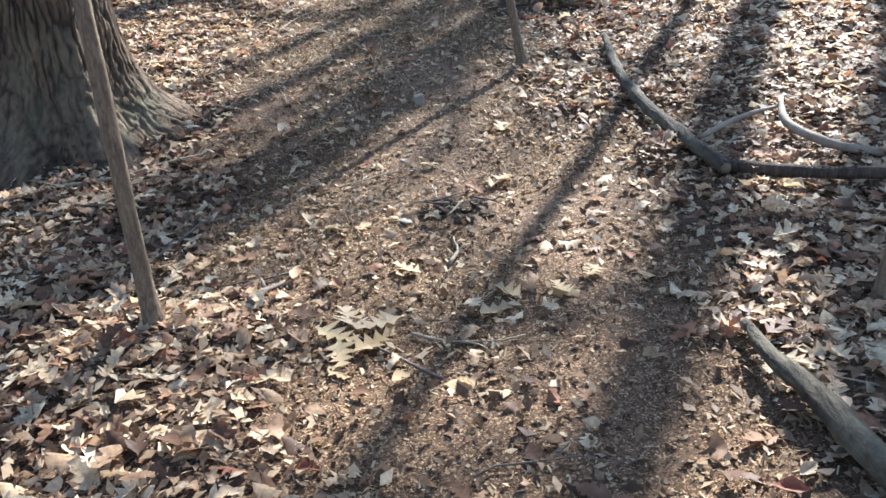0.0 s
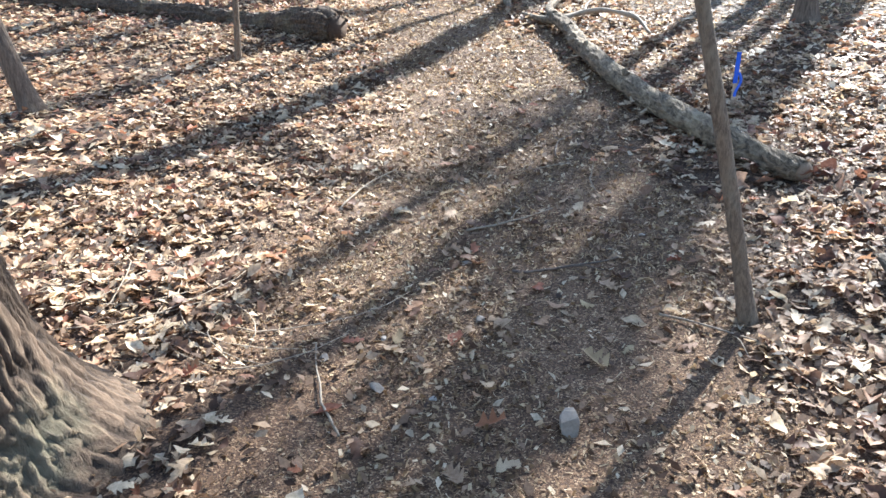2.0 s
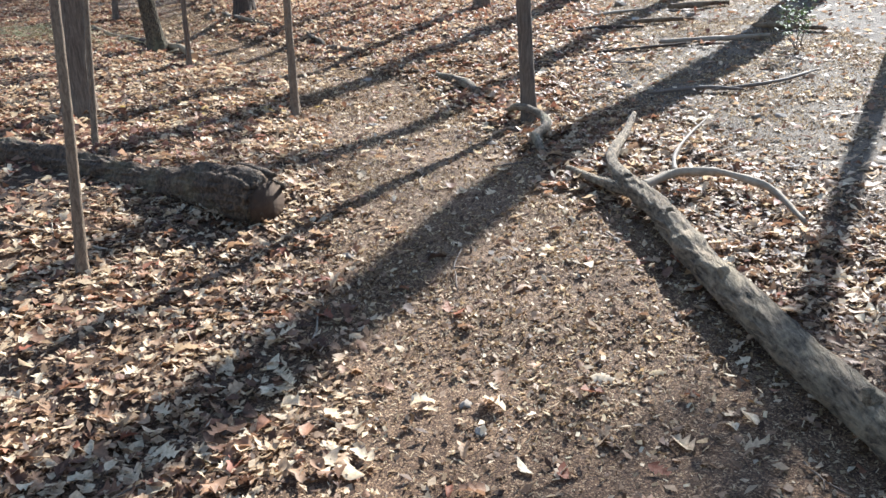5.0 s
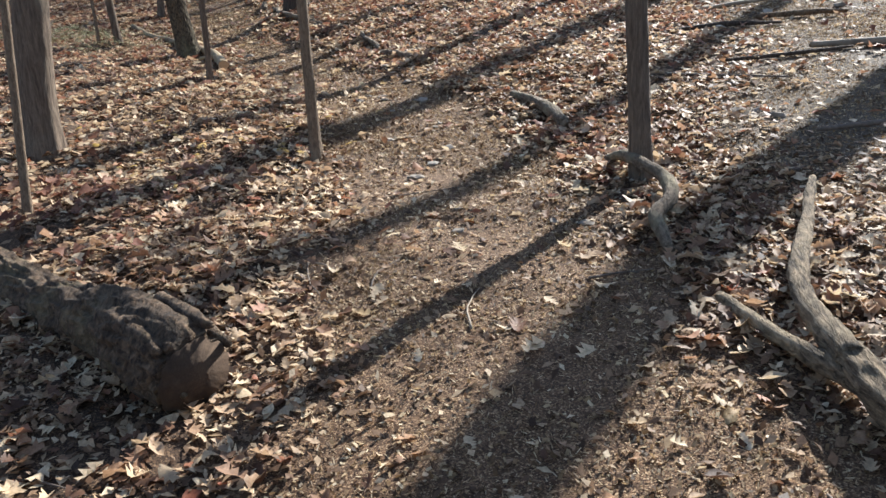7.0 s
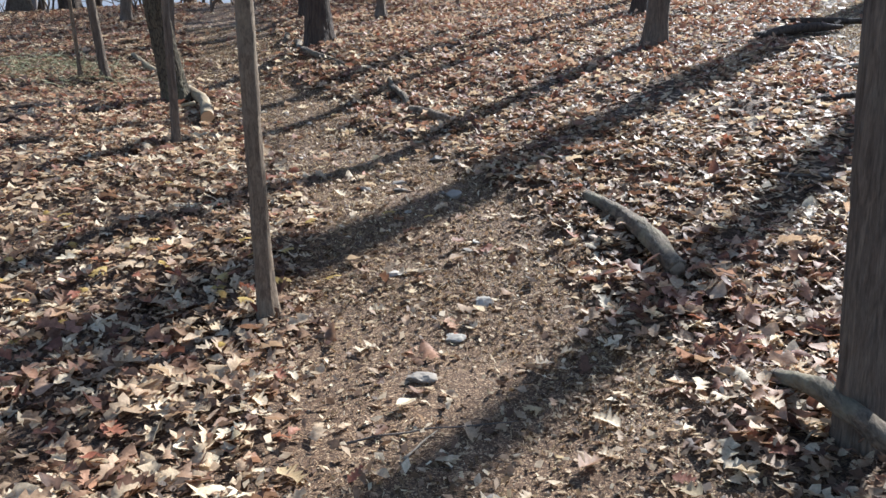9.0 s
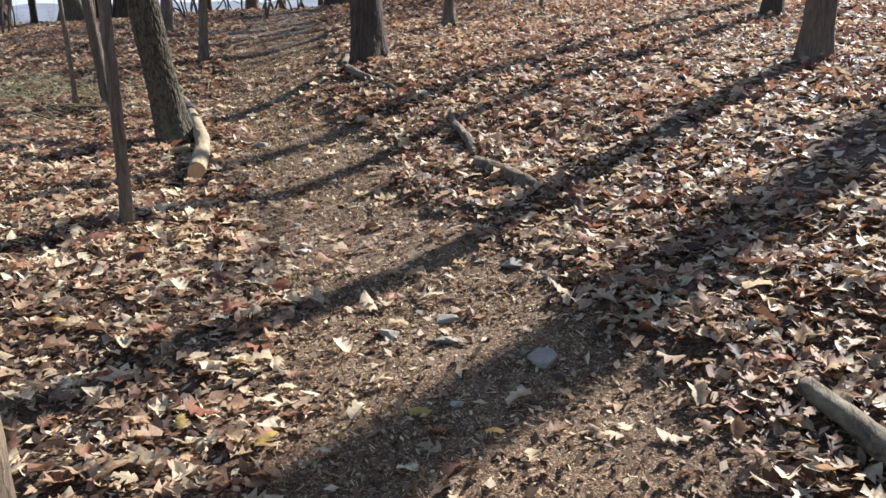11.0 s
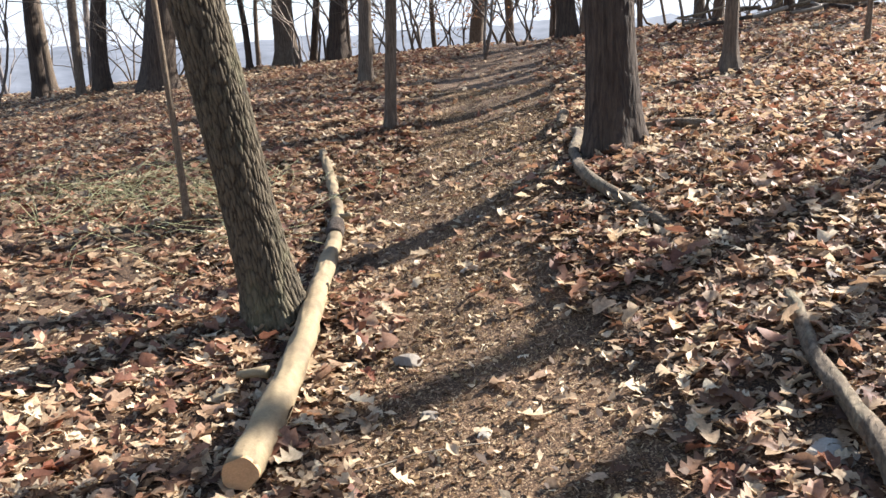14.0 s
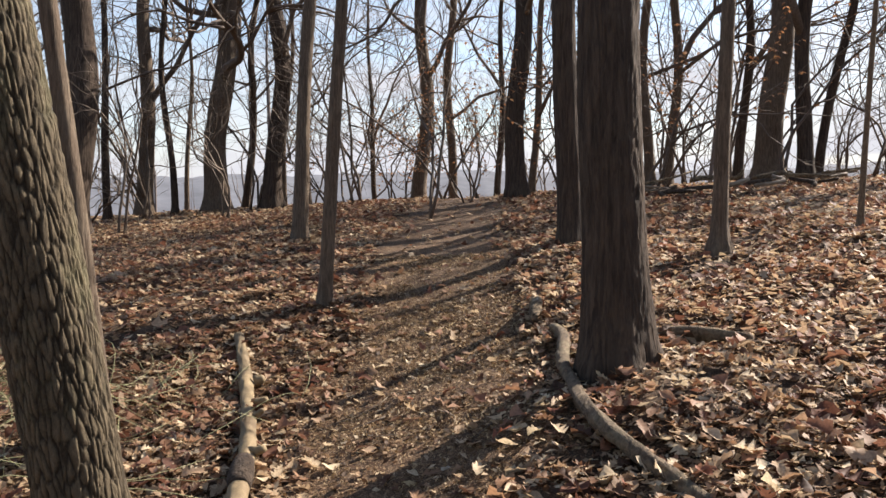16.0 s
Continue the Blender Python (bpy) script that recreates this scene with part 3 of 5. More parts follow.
tree("tree", -0.64, 13.70, 0.066, (-0.05, 0.0), 11, 15, M_GREY, "slim straight tree rising behind a curved fallen branch", flare=0.25, sides=40, step=0.05, relief=0.004, wave=36, limbs_from=0.45)
tree("tree", 2.32, 11.14, 0.085, (-0.02, 0.01), 13, 16, M_GREY, "slim tree with a flared foot behind the fallen log", flare=0.7, sides=32, step=0.07, relief=0.004, wave=34)
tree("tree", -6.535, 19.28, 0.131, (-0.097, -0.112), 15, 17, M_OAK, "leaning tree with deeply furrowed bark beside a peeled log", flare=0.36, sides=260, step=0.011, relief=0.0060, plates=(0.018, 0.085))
tree("tree", -5.99, 21.98, 0.172, (0.0, 0.0), 19, 18, M_DARK, "large dark upright tree at the trail's bend", flare=0.42, sides=130, step=0.03, relief=0.006, plates=(0.05, 0.30))
tree("tree", -9.32, 23.52, 0.064, (0.06, 0.05), 11, 19, M_GREY, "slim dark tree leaning over the trail", flare=0.3, sides=28, step=0.07, relief=0.004, wave=40, limbs_from=0.42)
tree("tree", -12.15, 26.35, 0.105, (0.06, 0.05), 14, 20, M_GREY, "slim brown tree on the bank above the trail", flare=0.3, sides=28, step=0.09, relief=0.005, wave=34)
tree("tree", -6.26, 25.30, 0.068, (0.025, 0.0), 11, 21, M_GREY, "slim pale-footed tree in the leaf litter", flare=0.9, sides=28, step=0.07, relief=0.004, wave=34, limbs_from=0.4)
tree("tree", -8.05, 26.16, 0.142, (0.0, 0.0), 16, 22, M_DARK, "dark tree standing behind the large one", flare=0.3, sides=28, step=0.1, relief=0.006, wave=30)
tree("sapling", -5.28, 26.85, 0.033, (0.05, 0.0), 6, 23, M_YOUNG, "thin sapling high on the leafy bank", "sapling", 0.3, 10, 0.12, 0.002, 40, 0.3, 9, group="saplings")
tree("sapling", -8.54, 20.26, 0.026, (0.0, 0.0), 5.5, 24, M_YOUNG, "thin sapling behind the leaning tree", "sapling", 0.3, 10, 0.1, 0.002, 40, 0.4, 7, bend=0.02, group="saplings")
tree("tree", -8.41, 20.58, 0.060, (-0.055, -0.06), 9, 25, M_GREY, "slim leaning tree behind the furrowed one", flare=0.35, sides=24, step=0.08, relief=0.004, wave=36, limbs_from=0.3)
tree("tree", -7.36, 14.86, 0.25, (0.05, 0.03), 18, 26, M_DARK, "thick dark tree with spreading roots", flare=0.8, sides=48, step=0.08, relief=0.012, wave=22)
tree("tree", 4.33, 22.05, 0.32, (-0.10, 0.0), 19, 27, M_DARK, "thick dark tree beside the grey side trail", flare=0.5, sides=32, step=0.12, relief=0.01)
tree("tree", -1.50, 21.55, 0.125, (0.05, 0.0), 14, 28, M_GREY, "slim grey tree with a swept foot on the leafy slope", flare=0.35, sides=28, step=0.08, relief=0.005, wave=34)
tree("tree", -1.85, 25.00, 0.12, (0.05, 0.0), 15, 29, M_DARK, "dark straight tree on the leafy slope", flare=0.3, sides=24, step=0.1)
tree("tree", 2.60, 27.60, 0.30, (0.0, 0.0), 18, 30, M_DARK, "thick dark tree at the top of the grey side trail", flare=0.5, sides=28, step=0.12, relief=0.01)
tree("tree", 4.50, 27.90, 0.22, (0.0, 0.0), 18, 31, M_DARK, "thick dark tree at the top of the grey side trail", flare=0.5, sides=28, step=0.12, relief=0.01)
# the next two are out of view, placed for their shadow bands
tree("tree", 3.75, 10.75, 0.065, (0.0, 0.0), 15, 32, M_GREY, "unseen slim tree that shadows the trail", sides=20, limbs_from=0.7)
tree("tree", 6.55, 15.7, 0.24, (0.0, 0.0), 16, 33, M_GREY, "unseen grey tree that shadows the trail", sides=24)
tree("tree", -0.35, 30.6, 0.17, (0.02, 0.0), 16, 34, M_DARK, "dark tree near the crest of the slope", sides=20)
# out of view, placed for its shadow band
tree("tree", 6.05, 19.1, 0.28, (0.0, 0.0), 17, 35, M_DARK, "unseen dark tree beyond the side trail that shadows the trail", sides=20)

def shade_foliage(root, spots, seed):
    """Clumps of dry leaves added to a tree to shade the ground: (x, y, height, width, thickness, how many)."""
    rng = np.random.default_rng(seed)
    out = []
    for x, y, h, wide, thick, n in spots:
        at = rng.normal(0, 1, (n, 3)) * np.array([wide, wide, thick]) * 0.5 + (x, y, h)
        turn, dip = rng.uniform(0, 6.28, n), rng.uniform(-0.9, 0.3, n)
        a = np.stack([np.cos(turn), np.sin(turn), dip], -1) * 0.06
        b = np.stack([-np.sin(turn), np.cos(turn), 0 * turn], -1) * 0.032
        v = np.stack([at - a, at + b, at + a, at - b], 1).reshape(-1, 3)
        out.append((v, np.arange(4 * n).reshape(-1, 4)))
    part("foliage", join(out), M_BEECH, root, "dry brown leaves added for their shade")


tree("tree", 3.80, 17.11, 0.10, (0.0, 0.0), 15, 75, M_DARK, "dark tree beside the grey side trail", sides=24, step=0.1)
tree("tree", 4.68, 18.15, 0.16, (0.0, 0.0), 17, 76, M_DARK, "dark tree beside the grey side trail", sides=24, step=0.1)
# out of view, added for its shadow
tree("tree", 9.4, 20.3, 0.36, (0.0, 0.0), 19, 73, M_DARK, "unseen thick dark tree far off the trail, there for its shadow", sides=16)
# unseen oak, added so that its leaf clumps shade the lower trail
shade_tree = tree("tree", 6.6, 21.8, 0.15, (0.0, 0.0), 14, 72, M_DARK, "unseen dark oak with leaf clumps added to shade the trail", sides=16, limbs=7)
shade_foliage(shade_tree, ((0.0, 0.0, 8.8, 1.1, 0.9, 900), (-0.7, 0.2, 8.2, 0.8, 0.7, 500), (0.5, -0.2, 9.4, 0.8, 0.6, 400)), 12)
# out of view, placed for its shadow band
tree("tree", 5.6, 18.4, 0.24, (0.0, 0.0), 17, 39, M_DARK, "unseen dark tree beyond the side trail that shadows the trail", sides=20)
tree("sapling", -5.11, 17.03, 0.034, (0.03, 0.02), 7, 38, M_GREY, "slim upright sapling in a mound of leaves", "sapling", 0.3, 24, 0.05, 0.003, 44, 0.45, 8, bend=0.03, group="saplings")

# trees along the crest; some dark ones wear the paler M_GREY to imitate haze
def crest(x, y, r, lean, seed, bark, label, tall=16.0, fork=None, limbs=9, low=0.16):
    return tree("tree", x, y, r, lean, tall, seed, bark, label, flare=0.5, sides=20, step=0.2, relief=0.008, wave=24, limbs_from=low, limbs=limbs, fork=fork, bend=0.06, group="trees along the crest")


crest(-17.79, 26.61, 0.30, (0.02, 0.03), 41, M_DARK, "very thick dark tree with a spreading foot", 20, low=0.3)
crest(-20.67, 29.49, 0.089, (0.005, 0.007), 42, M_DARK, "slim dark tree on the crest", 13)
crest(-20.99, 30.72, 0.19, (0.03, 0.03), 43, M_GREY, "straight brown tree on the crest")
crest(-19.78, 30.63, 0.078, (-0.005, -0.005), 44, M_DARK, "slim dark tree on the crest", 12)
crest(-19.15, 31.34, 0.27, (0.03, 0.03), 45, M_GREY, "thick dark tree forking on the crest", 18, [(0.13, 2.6, 0.35), (0.22, -0.6, 0.3)])
crest(-19.43, 32.50, 0.098, (0.06, 0.06), 46, M_DARK, "slim crooked tree on the crest", 12, [(0.2, -0.8, 0.4)])
crest(-17.58, 31.51, 0.21, (0.01, 0.01), 47, M_DARK, "straight dark tree on the crest", 17)
crest(-19.44, 33.89, 0.074, (0.04, 0.04), 48, M_GREY, "slim dark tree on the crest", 12)
crest(-17.66, 32.80, 0.081, (0.018, 0.016), 49, M_DARK, "slim dark tree on the crest", 12)
crest(-16.68, 36.07, 0.20, (0.02, 0.01), 50, M_GREY, "dark tree with a high fork beyond the crest", 15, [(0.26, 2.4, 0.3), (0.27, -0.6, 0.35)])
crest(-16.44, 37.41, 0.13, (0.0, 0.0), 51, M_GREY, "straight dark tree beyond the crest", 16)
crest(-11.70, 32.05, 0.19, (0.0, 0.0), 52, M_DARK, "straight dark tree at the end of the trail", 17)
crest(-12.33, 33.97, 0.086, (0.06, 0.03), 53, M_GREY, "curved slim tree on the crest", 11, [(0.15, -0.5, 0.5)])
crest(-10.01, 34.91, 0.115, (0.0, 0.0), 54, M_GREY, "slim brown tree on the crest", 14)
crest(-9.97, 35.97, 0.12, (0.03, 0.01), 55, M_GREY, "forked dark tree on the crest", 13, [(0.2, -0.5, 0.45)])
crest(-8.54, 36.34, 0.105, (0.04, 0.01), 56, M_DARK, "slim dark tree beyond the log pile", 13, [(0.18, -0.4, 0.35)])
crest(-7.56, 34.50, 0.25, (0.02, 0.0), 57, M_GREY, "thick dark tree beside the log pile", 17)
crest(-6.78, 33.62, 0.14, (0.02, 0.0), 58, M_DARK, "dark tree beside the log pile", 15, [(0.17, -0.2, 0.35)])
crest(-6.67, 34.14, 0.085, (0.15, 0.02), 59, M_DARK, "slim leaning tree beside the log pile", 12)
crest(-19.92, 38.68, 0.10, (-0.015, -0.01), 60, M_DARK, "slim forked tree beyond the crest", 10, [(0.36, 2.5, 0.5), (0.38, -0.6, 0.4)])
crest(-22.65, 33.43, 0.071, (0.03, 0.03), 61, M_GREY, "slim tree on the crest", 10)
crest(-20.92, 27.30, 0.18, (0.02, 0.03), 62, M_DARK, "dark tree on the crest", 16)
crest(-20.29, 26.41, 0.095, (0.0, 0.0), 63, M_GREY, "slim brown tree on the crest", 13)
crest(-22.43, 26.64, 0.155, (0.018, 0.03), 64, M_DARK, "dark tree on the crest", 16)
crest(-25.2, 28.4, 0.16, (0.0, 0.0), 65, M_GREY, "dark tree on the crest", 15)
crest(-14.6, 36.6, 0.09, (0.03, 0.0), 66, M_DARK, "slim crooked tree beyond the crest", 10, [(0.3, 2.6, 0.45)])
crest(-4.3, 33.6, 0.11, (0.04, 0.0), 67, M_DARK, "slim tree on the leafy crest", 12)
crest(-5.3, 35.6, 0.13, (0.05, 0.0), 68, M_DARK, "slim dark tree on the leafy crest", 13, [(0.2, 0.3, 0.4)])


def thicket(x, y, tall, seed, leafy=0):
    """A twiggy bare shrub or young tree, some with dry leaves still hanging."""
    rng = np.random.default_rng(seed)
    root = new("understorey_shrub")
    root.location = (x, y, ground_z(x, y) - 0.05)
    tagged(root, "bare twiggy shrub among the crest trees" if not leafy else "twiggy young beech with dry russet leaves still hanging", "shrub", "understorey shrubs")
    out = []
    for k in range(2 + seed % 2):
        way = np.array([rng.normal(0, 0.14), rng.normal(0, 0.14), 1.0])
        grow(rng, (rng.normal(0, 0.08), rng.normal(0, 0.08), 0), way / np.linalg.norm(way), tall * rng.uniform(0.7, 1.0), 0.02 + 0.003 * tall, 2, out, 0.75, 4)
    shape = join(out)
    part("crown", shape, M_TWIG, root)
    if leafy:
        pick = shape[0][rng.integers(0, len(shape[0]), leafy)]
        quads_v = np.array([[0, 0, 0], [0.028, 0.035, 0.006], [0, 0.085, 0], [-0.028, 0.035, 0.006]])
        turn = rng.uniform(0, 6.28, (leafy, 1))
        a = quads_v[None] * 1.0
        rot = np.stack([a[..., 0] * np.cos(turn) - a[..., 1] * np.sin(turn), (a[..., 0] * np.sin(turn) + a[..., 1] * np.cos(turn)) * 0.7, a[..., 2] - 0.6 * a[..., 1] + 0 * turn], -1)
        v = (pick[:, None] + rot).reshape(-1, 3)
        part("foliage", (v, np.arange(len(v)).reshape(-1, 4)), M_BEECH, root, "dry russet leaves")
    return root


srng = np.random.default_rng(77)
for k in range(34):
    s = srng.uniform(31, 42)
    side = -14 + 28 * (k + srng.uniform(0, 1)) / 34
    bx, by = -4.5 - 0.515 * (s - 18) + 0.857 * side, 17.8 + 0.857 * (s - 18) + 0.515 * side
    thicket(bx, by, srng.uniform(2.2, 5.0), 100 + k)
for k in range(12):
    s, side = srng.uniform(36, 41), -11 + 21 * (k + srng.uniform(0, 1)) / 12
    thicket(-4.5 - 0.515 * (s - 18) + 0.857 * side, 17.8 + 0.857 * (s - 18) + 0.515 * side, srng.uniform(4.5, 7.5), 140 + k)
for bx, by, tall, n in ((-14.9, 34.0, 3.2, 260), (-13.3, 33.2, 2.6, 200), (-15.9, 34.4, 2.4, 160), (-11.2, 33.0, 3.4, 320), (-7.0, 33.0, 4.5, 340), (-10.4, 32.2, 3.8, 420), (-12.6, 31.6, 2.6, 300), (-9.2, 33.4, 4.2, 360), (-17.0, 33.2, 3.0, 240), (-5.2, 32.6, 4.0, 260)):
    thicket(bx, by, tall, 200 + n, n)


def far_woods():
    """The mass of bare trees down the far side of the hill."""
    rng = np.random.default_rng(5)
    out = []
    for k in range(200):
        ang, dist = rng.uniform(0, 2 * np.pi), rng.uniform(32, 85)
        x, y = -5 + dist * math.cos(ang), 16 + dist * math.sin(ang)
        if -0.5 * x + 0.866 * y < 40 and y > -8 and abs(x + 4) < 26:
            continue
        tall, r = rng.uniform(11, 17), rng.uniform(0.06, 0.2)
        z = ground_z(x, y)
        top = np.array([x + rng.normal(0, 0.8), y + rng.normal(0, 0.8), z + tall])
        base = np.array([x, y, z - 0.3])
        line = base + (top - base) * np.linspace(0, 1, 6)[:, None] + rng.normal(0, 0.12, (6, 3)) * np.linspace(0, 1, 6)[:, None]
        out.append(tube(line, r * np.linspace(1, 0.15, 6), 6))
        for b in range(7):
            f = rng.uniform(0.22, 0.95)
            way = np.array([rng.normal(0, 0.6), rng.normal(0, 0.6), rng.uniform(0.4, 1)])
            grow(rng, base + (top - base) * f, way / np.linalg.norm(way), tall * (1.05 - f) * 0.45 + 0.5, r * (1.05 - f) * 0.5, 1, out, 0.6, 2)
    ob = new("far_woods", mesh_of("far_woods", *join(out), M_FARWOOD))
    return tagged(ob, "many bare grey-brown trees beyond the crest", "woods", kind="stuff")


far_woods()


# ---- fallen wood ----
def log(name, label, category, points, radii, material, sides=22, step=0.05, relief=0.006, wave=22.0, seed=1, sunk=0.0, group="", ends=(True, True)):
    """A fallen stem through (x, y, height of its middle over the ground); its body is the first part."""
    base = np.array([points[0][0], points[0][1], ground_z(points[0][0], points[0][1])])
    root = new(name)
    root.location = base
    tagged(root, label, category, group)
    p = np.array([(x, y, slope(x, y) + 0.02 + up - sunk, r) for (x, y, up), r in zip(points, radii)])
    c = curve_through(p, step)
    run = c[-1, :3] - c[0, :3]
    run /= np.linalg.norm(run)
    level = np.cross(run, (0.0, 0.0, 1.0))
    turned = np.stack([run, level, np.cross(level, run)], 1)

    def shape(q, away, ang, rad):
        w = (q @ turned) * wave * np.array([0.22, 1.0, 1.0])
        grooves = 1 - np.abs(vnoise(w + seed)) * 2.4
        return relief * (0.9 * grooves + 0.5 * vnoise(w * 2.6 + seed)) + 0.14 * rad * vnoise(q * 6 + seed)

    part("stem", tube(c[:, :3] - base, np.maximum(c[:, 3], 0.004), sides, shape), material, root)
    for a, b in [e for e, wanted in zip(((c[0], c[2]), (c[-1], c[-3])), ends) if wanted]:
        way = (a[:3] - b[:3]) / np.linalg.norm(a[:3] - b[:3])
        mid = a[:3] - base
        part("broken_end", tube([mid - way * 0.02, mid + way * 0.006, mid + way * 0.02], [a[3] * 0.9, a[3] * 0.82, a[3] * 0.4], 12, lambda q, o, g, rad: 0.25 * rad * vnoise(q * 60 + seed)), M_SPLIT, root, "splintered end")
    return root, base


def side_branch(root, base, points, radii, material, label="", seed=3, sides=12, relief=0.003):
    p = np.array([(x, y, slope(x, y) + 0.02 + up, r) for (x, y, up), r in zip(points, radii)])
    c = curve_through(p, 0.04)
    part("side_branch", tube(c[:, :3] - base, np.maximum(c[:, 3], 0.003), sides, lambda q, a, g, rad: relief * vnoise(q * 30 + seed) + 0.12 * rad * vnoise(q * 9 + seed)), material, root, label)


def knot(root, base, x, y, up, way, r, material):
    p = np.array([x, y, slope(x, y) + 0.02 + up]) - base
    w = np.array(way, float)
    part("knot", tube([p, p + w * 0.4, p + w * 0.8, p + w], [r * 1.5, r * 1.05, r, r * 0.7], 10, lambda q, a, g, rad: 0.12 * rad * vnoise(q * 40)), material, root)


# the long weathered log beside the trail
big, big_at = log("fallen_log", "long weathered grey log with peeling bark beside the trail", "log",
    [(1.12, 6.86, 0.065), (0.90, 7.28, 0.072), (0.69, 7.90, 0.074), (0.51, 8.46, 0.075), (0.35, 9.15, 0.078), (0.17, 10.0, 0.09), (0.06, 10.8, 0.10), (-0.05, 11.28, 0.10)],
    [0.060, 0.068, 0.070, 0.071, 0.071, 0.070, 0.066, 0.058], M_LOG, 48, 0.025, 0.009, 34, 4)
side_branch(big, big_at, [(-0.05, 11.25, 0.11), (-0.10, 11.70, 0.10), (-0.06, 12.05, 0.10), (0.08, 12.60, 0.10), (0.13, 12.85, 0.10), (0.20, 13.12, 0.13)], [0.055, 0.044, 0.038, 0.031, 0.027, 0.020], M_LOG, "curving upper fork", 5, 16, 0.005)
side_branch(big, big_at, [(-0.03, 11.15, 0.08), (-0.22, 11.50, 0.06), (-0.38, 11.88, 0.04)], [0.04, 0.03, 0.02], M_LOG, "", 6, 14)
side_branch(big, big_at, [(0.02, 11.2, 0.10), (0.25, 11.42, 0.11), (0.40, 11.33, 0.14), (0.52, 11.37, 0.12), (0.66, 11.17, 0.12), (0.76, 11.10, 0.08), (0.82, 10.72, 0.03)], [0.030, 0.025, 0.026, 0.021, 0.023, 0.019, 0.012], M_PALEWOOD, "pale bare side branch", 7, 14)
side_branch(big, big_at, [(0.25, 11.42, 0.12), (0.30, 11.74, 0.14), (0.47, 12.19, 0.16), (0.70, 12.69, 0.18)], [0.016, 0.013, 0.010, 0.005], M_GREYWOOD, "pale bare side branch", 8)
for kx, ky in ((0.20, 9.75), (0.42, 8.75), (0.10, 10.55)):
    knot(big, big_at, kx, ky, 0.14, (-0.02, 0.01, 0.045), 0.022, M_LOG)

# the rotten log that ends at the trail
rot, rot_at = log("rotten_log", "dark rotten log with a broken crumbling end", "log",
    [(-2.24, 11.08, 0.10), (-2.40, 11.17, 0.11), (-2.75, 11.40, 0.08), (-3.1, 11.58, 0.03), (-3.5, 11.83, 0.025), (-4.5, 12.38, 0.04), (-6.1, 13.13, 0.05), (-7.4, 13.75, 0.05)],
    [0.138, 0.158, 0.135, 0.11, 0.10, 0.105, 0.105, 0.10], M_PUNK, 84, 0.016, 0.020, 30, 9, ends=(False, False))
for k in range(9):
    turn, reach = k * 0.7, 0.115 + 0.03 * math.sin(k * 2.3)
    ox, oz = math.cos(turn) * reach, math.sin(turn) * reach
    side_branch(rot, rot_at, [(-2.50 - 0.5 * ox, 11.25 - 0.85 * ox, 0.14 + oz), (-2.30 - 0.5 * ox, 11.13 - 0.85 * ox, 0.13 + oz * 1.05), (-2.22 + 0.03 * math.sin(k * 5) - 0.5 * ox, 11.08 - 0.85 * ox, 0.125 + oz * 1.1)], [0.03, 0.038, 0.012], M_PUNK, "split rotten splinter", 10 + k, 8, 0.012)

rot_way = np.array([0.16, -0.09, -0.01]) / 0.184
rot_mid = np.array([-2.24, 11.08, slope(-2.24, 11.08) + 0.12]) - rot_at
part("hollow_end", tube([rot_mid + rot_way * 0.03, rot_mid - rot_way * 0.01, rot_mid - rot_way * 0.03, rot_mid + rot_way * 0.01], [0.140, 0.110, 0.070, 0.03], 48, lambda q, a, g, rad: rad * (0.12 * vnoise(q * 16 + 4) + 0.14 * vnoise(q * 60))), M_HOLLOW, rot, "dark crumbling broken end")

# the peeled log with the sawn end
cut, cut_at = log("peeled_log", "pale peeled log with an orange sawn end", "log",
    [(-5.50, 18.17, 0.075), (-5.66, 18.43, 0.075), (-6.0, 18.93, 0.08), (-6.6, 19.66, 0.075), (-7.25, 20.45, 0.065), (-7.55, 20.80, 0.065), (-8.0, 21.25, 0.07), (-8.55, 21.78, 0.065), (-8.85, 22.05, 0.06), (-9.25, 22.40, 0.045)],
    [0.060, 0.057, 0.055, 0.052, 0.049, 0.047, 0.045, 0.044, 0.042, 0.036], M_PEELED, 36, 0.025, 0.005, 30, 12, ends=(False, False))
end_way = np.array([-5.66 + 5.50, 18.43 - 18.17, 0.01])
end_way /= np.linalg.norm(end_way)
end_mid = np.array([-5.50, 18.17, slope(-5.50, 18.17) + 0.02 + 0.075]) - cut_at
part("sawn_end", tube([end_mid - end_way * 0.006, end_mid + end_way * 0.01], [0.0590, 0.0590], 32, lambda q, a, g, rad: 0.006 * np.cos(2 * g + 1) + 0.003 * np.cos(5 * g)), M_CUT, cut, "orange-brown sawn face", False)
for kx, ky, way, kr in ((-7.50, 20.78, (0.08, 0.02, 0.03), 0.024), (-8.12, 21.42, (0.08, 0.04, 0.03), 0.022), (-8.46, 21.78, (0.05, 0.03, 0.02), 0.030), (-7.9, 21.2, (0.06, 0.02, 0.05), 0.018), (-5.95, 18.70, (-0.13, -0.05, -0.02), 0.018)):
    knot(cut, cut_at, kx, ky, 0.085, way, kr, M_PEELED)
# a tree's shadow across the log, modelled as a dark ring
side_branch(cut, cut_at, [(-7.27, 20.47, 0.075), (-7.33, 20.54, 0.075), (-7.40, 20.62, 0.073), (-7.47, 20.70, 0.072)], [0.054, 0.0615, 0.0605, 0.053], M_DARK, "dark ring standing in for a shadow across the log", 13, 24, 0.002)

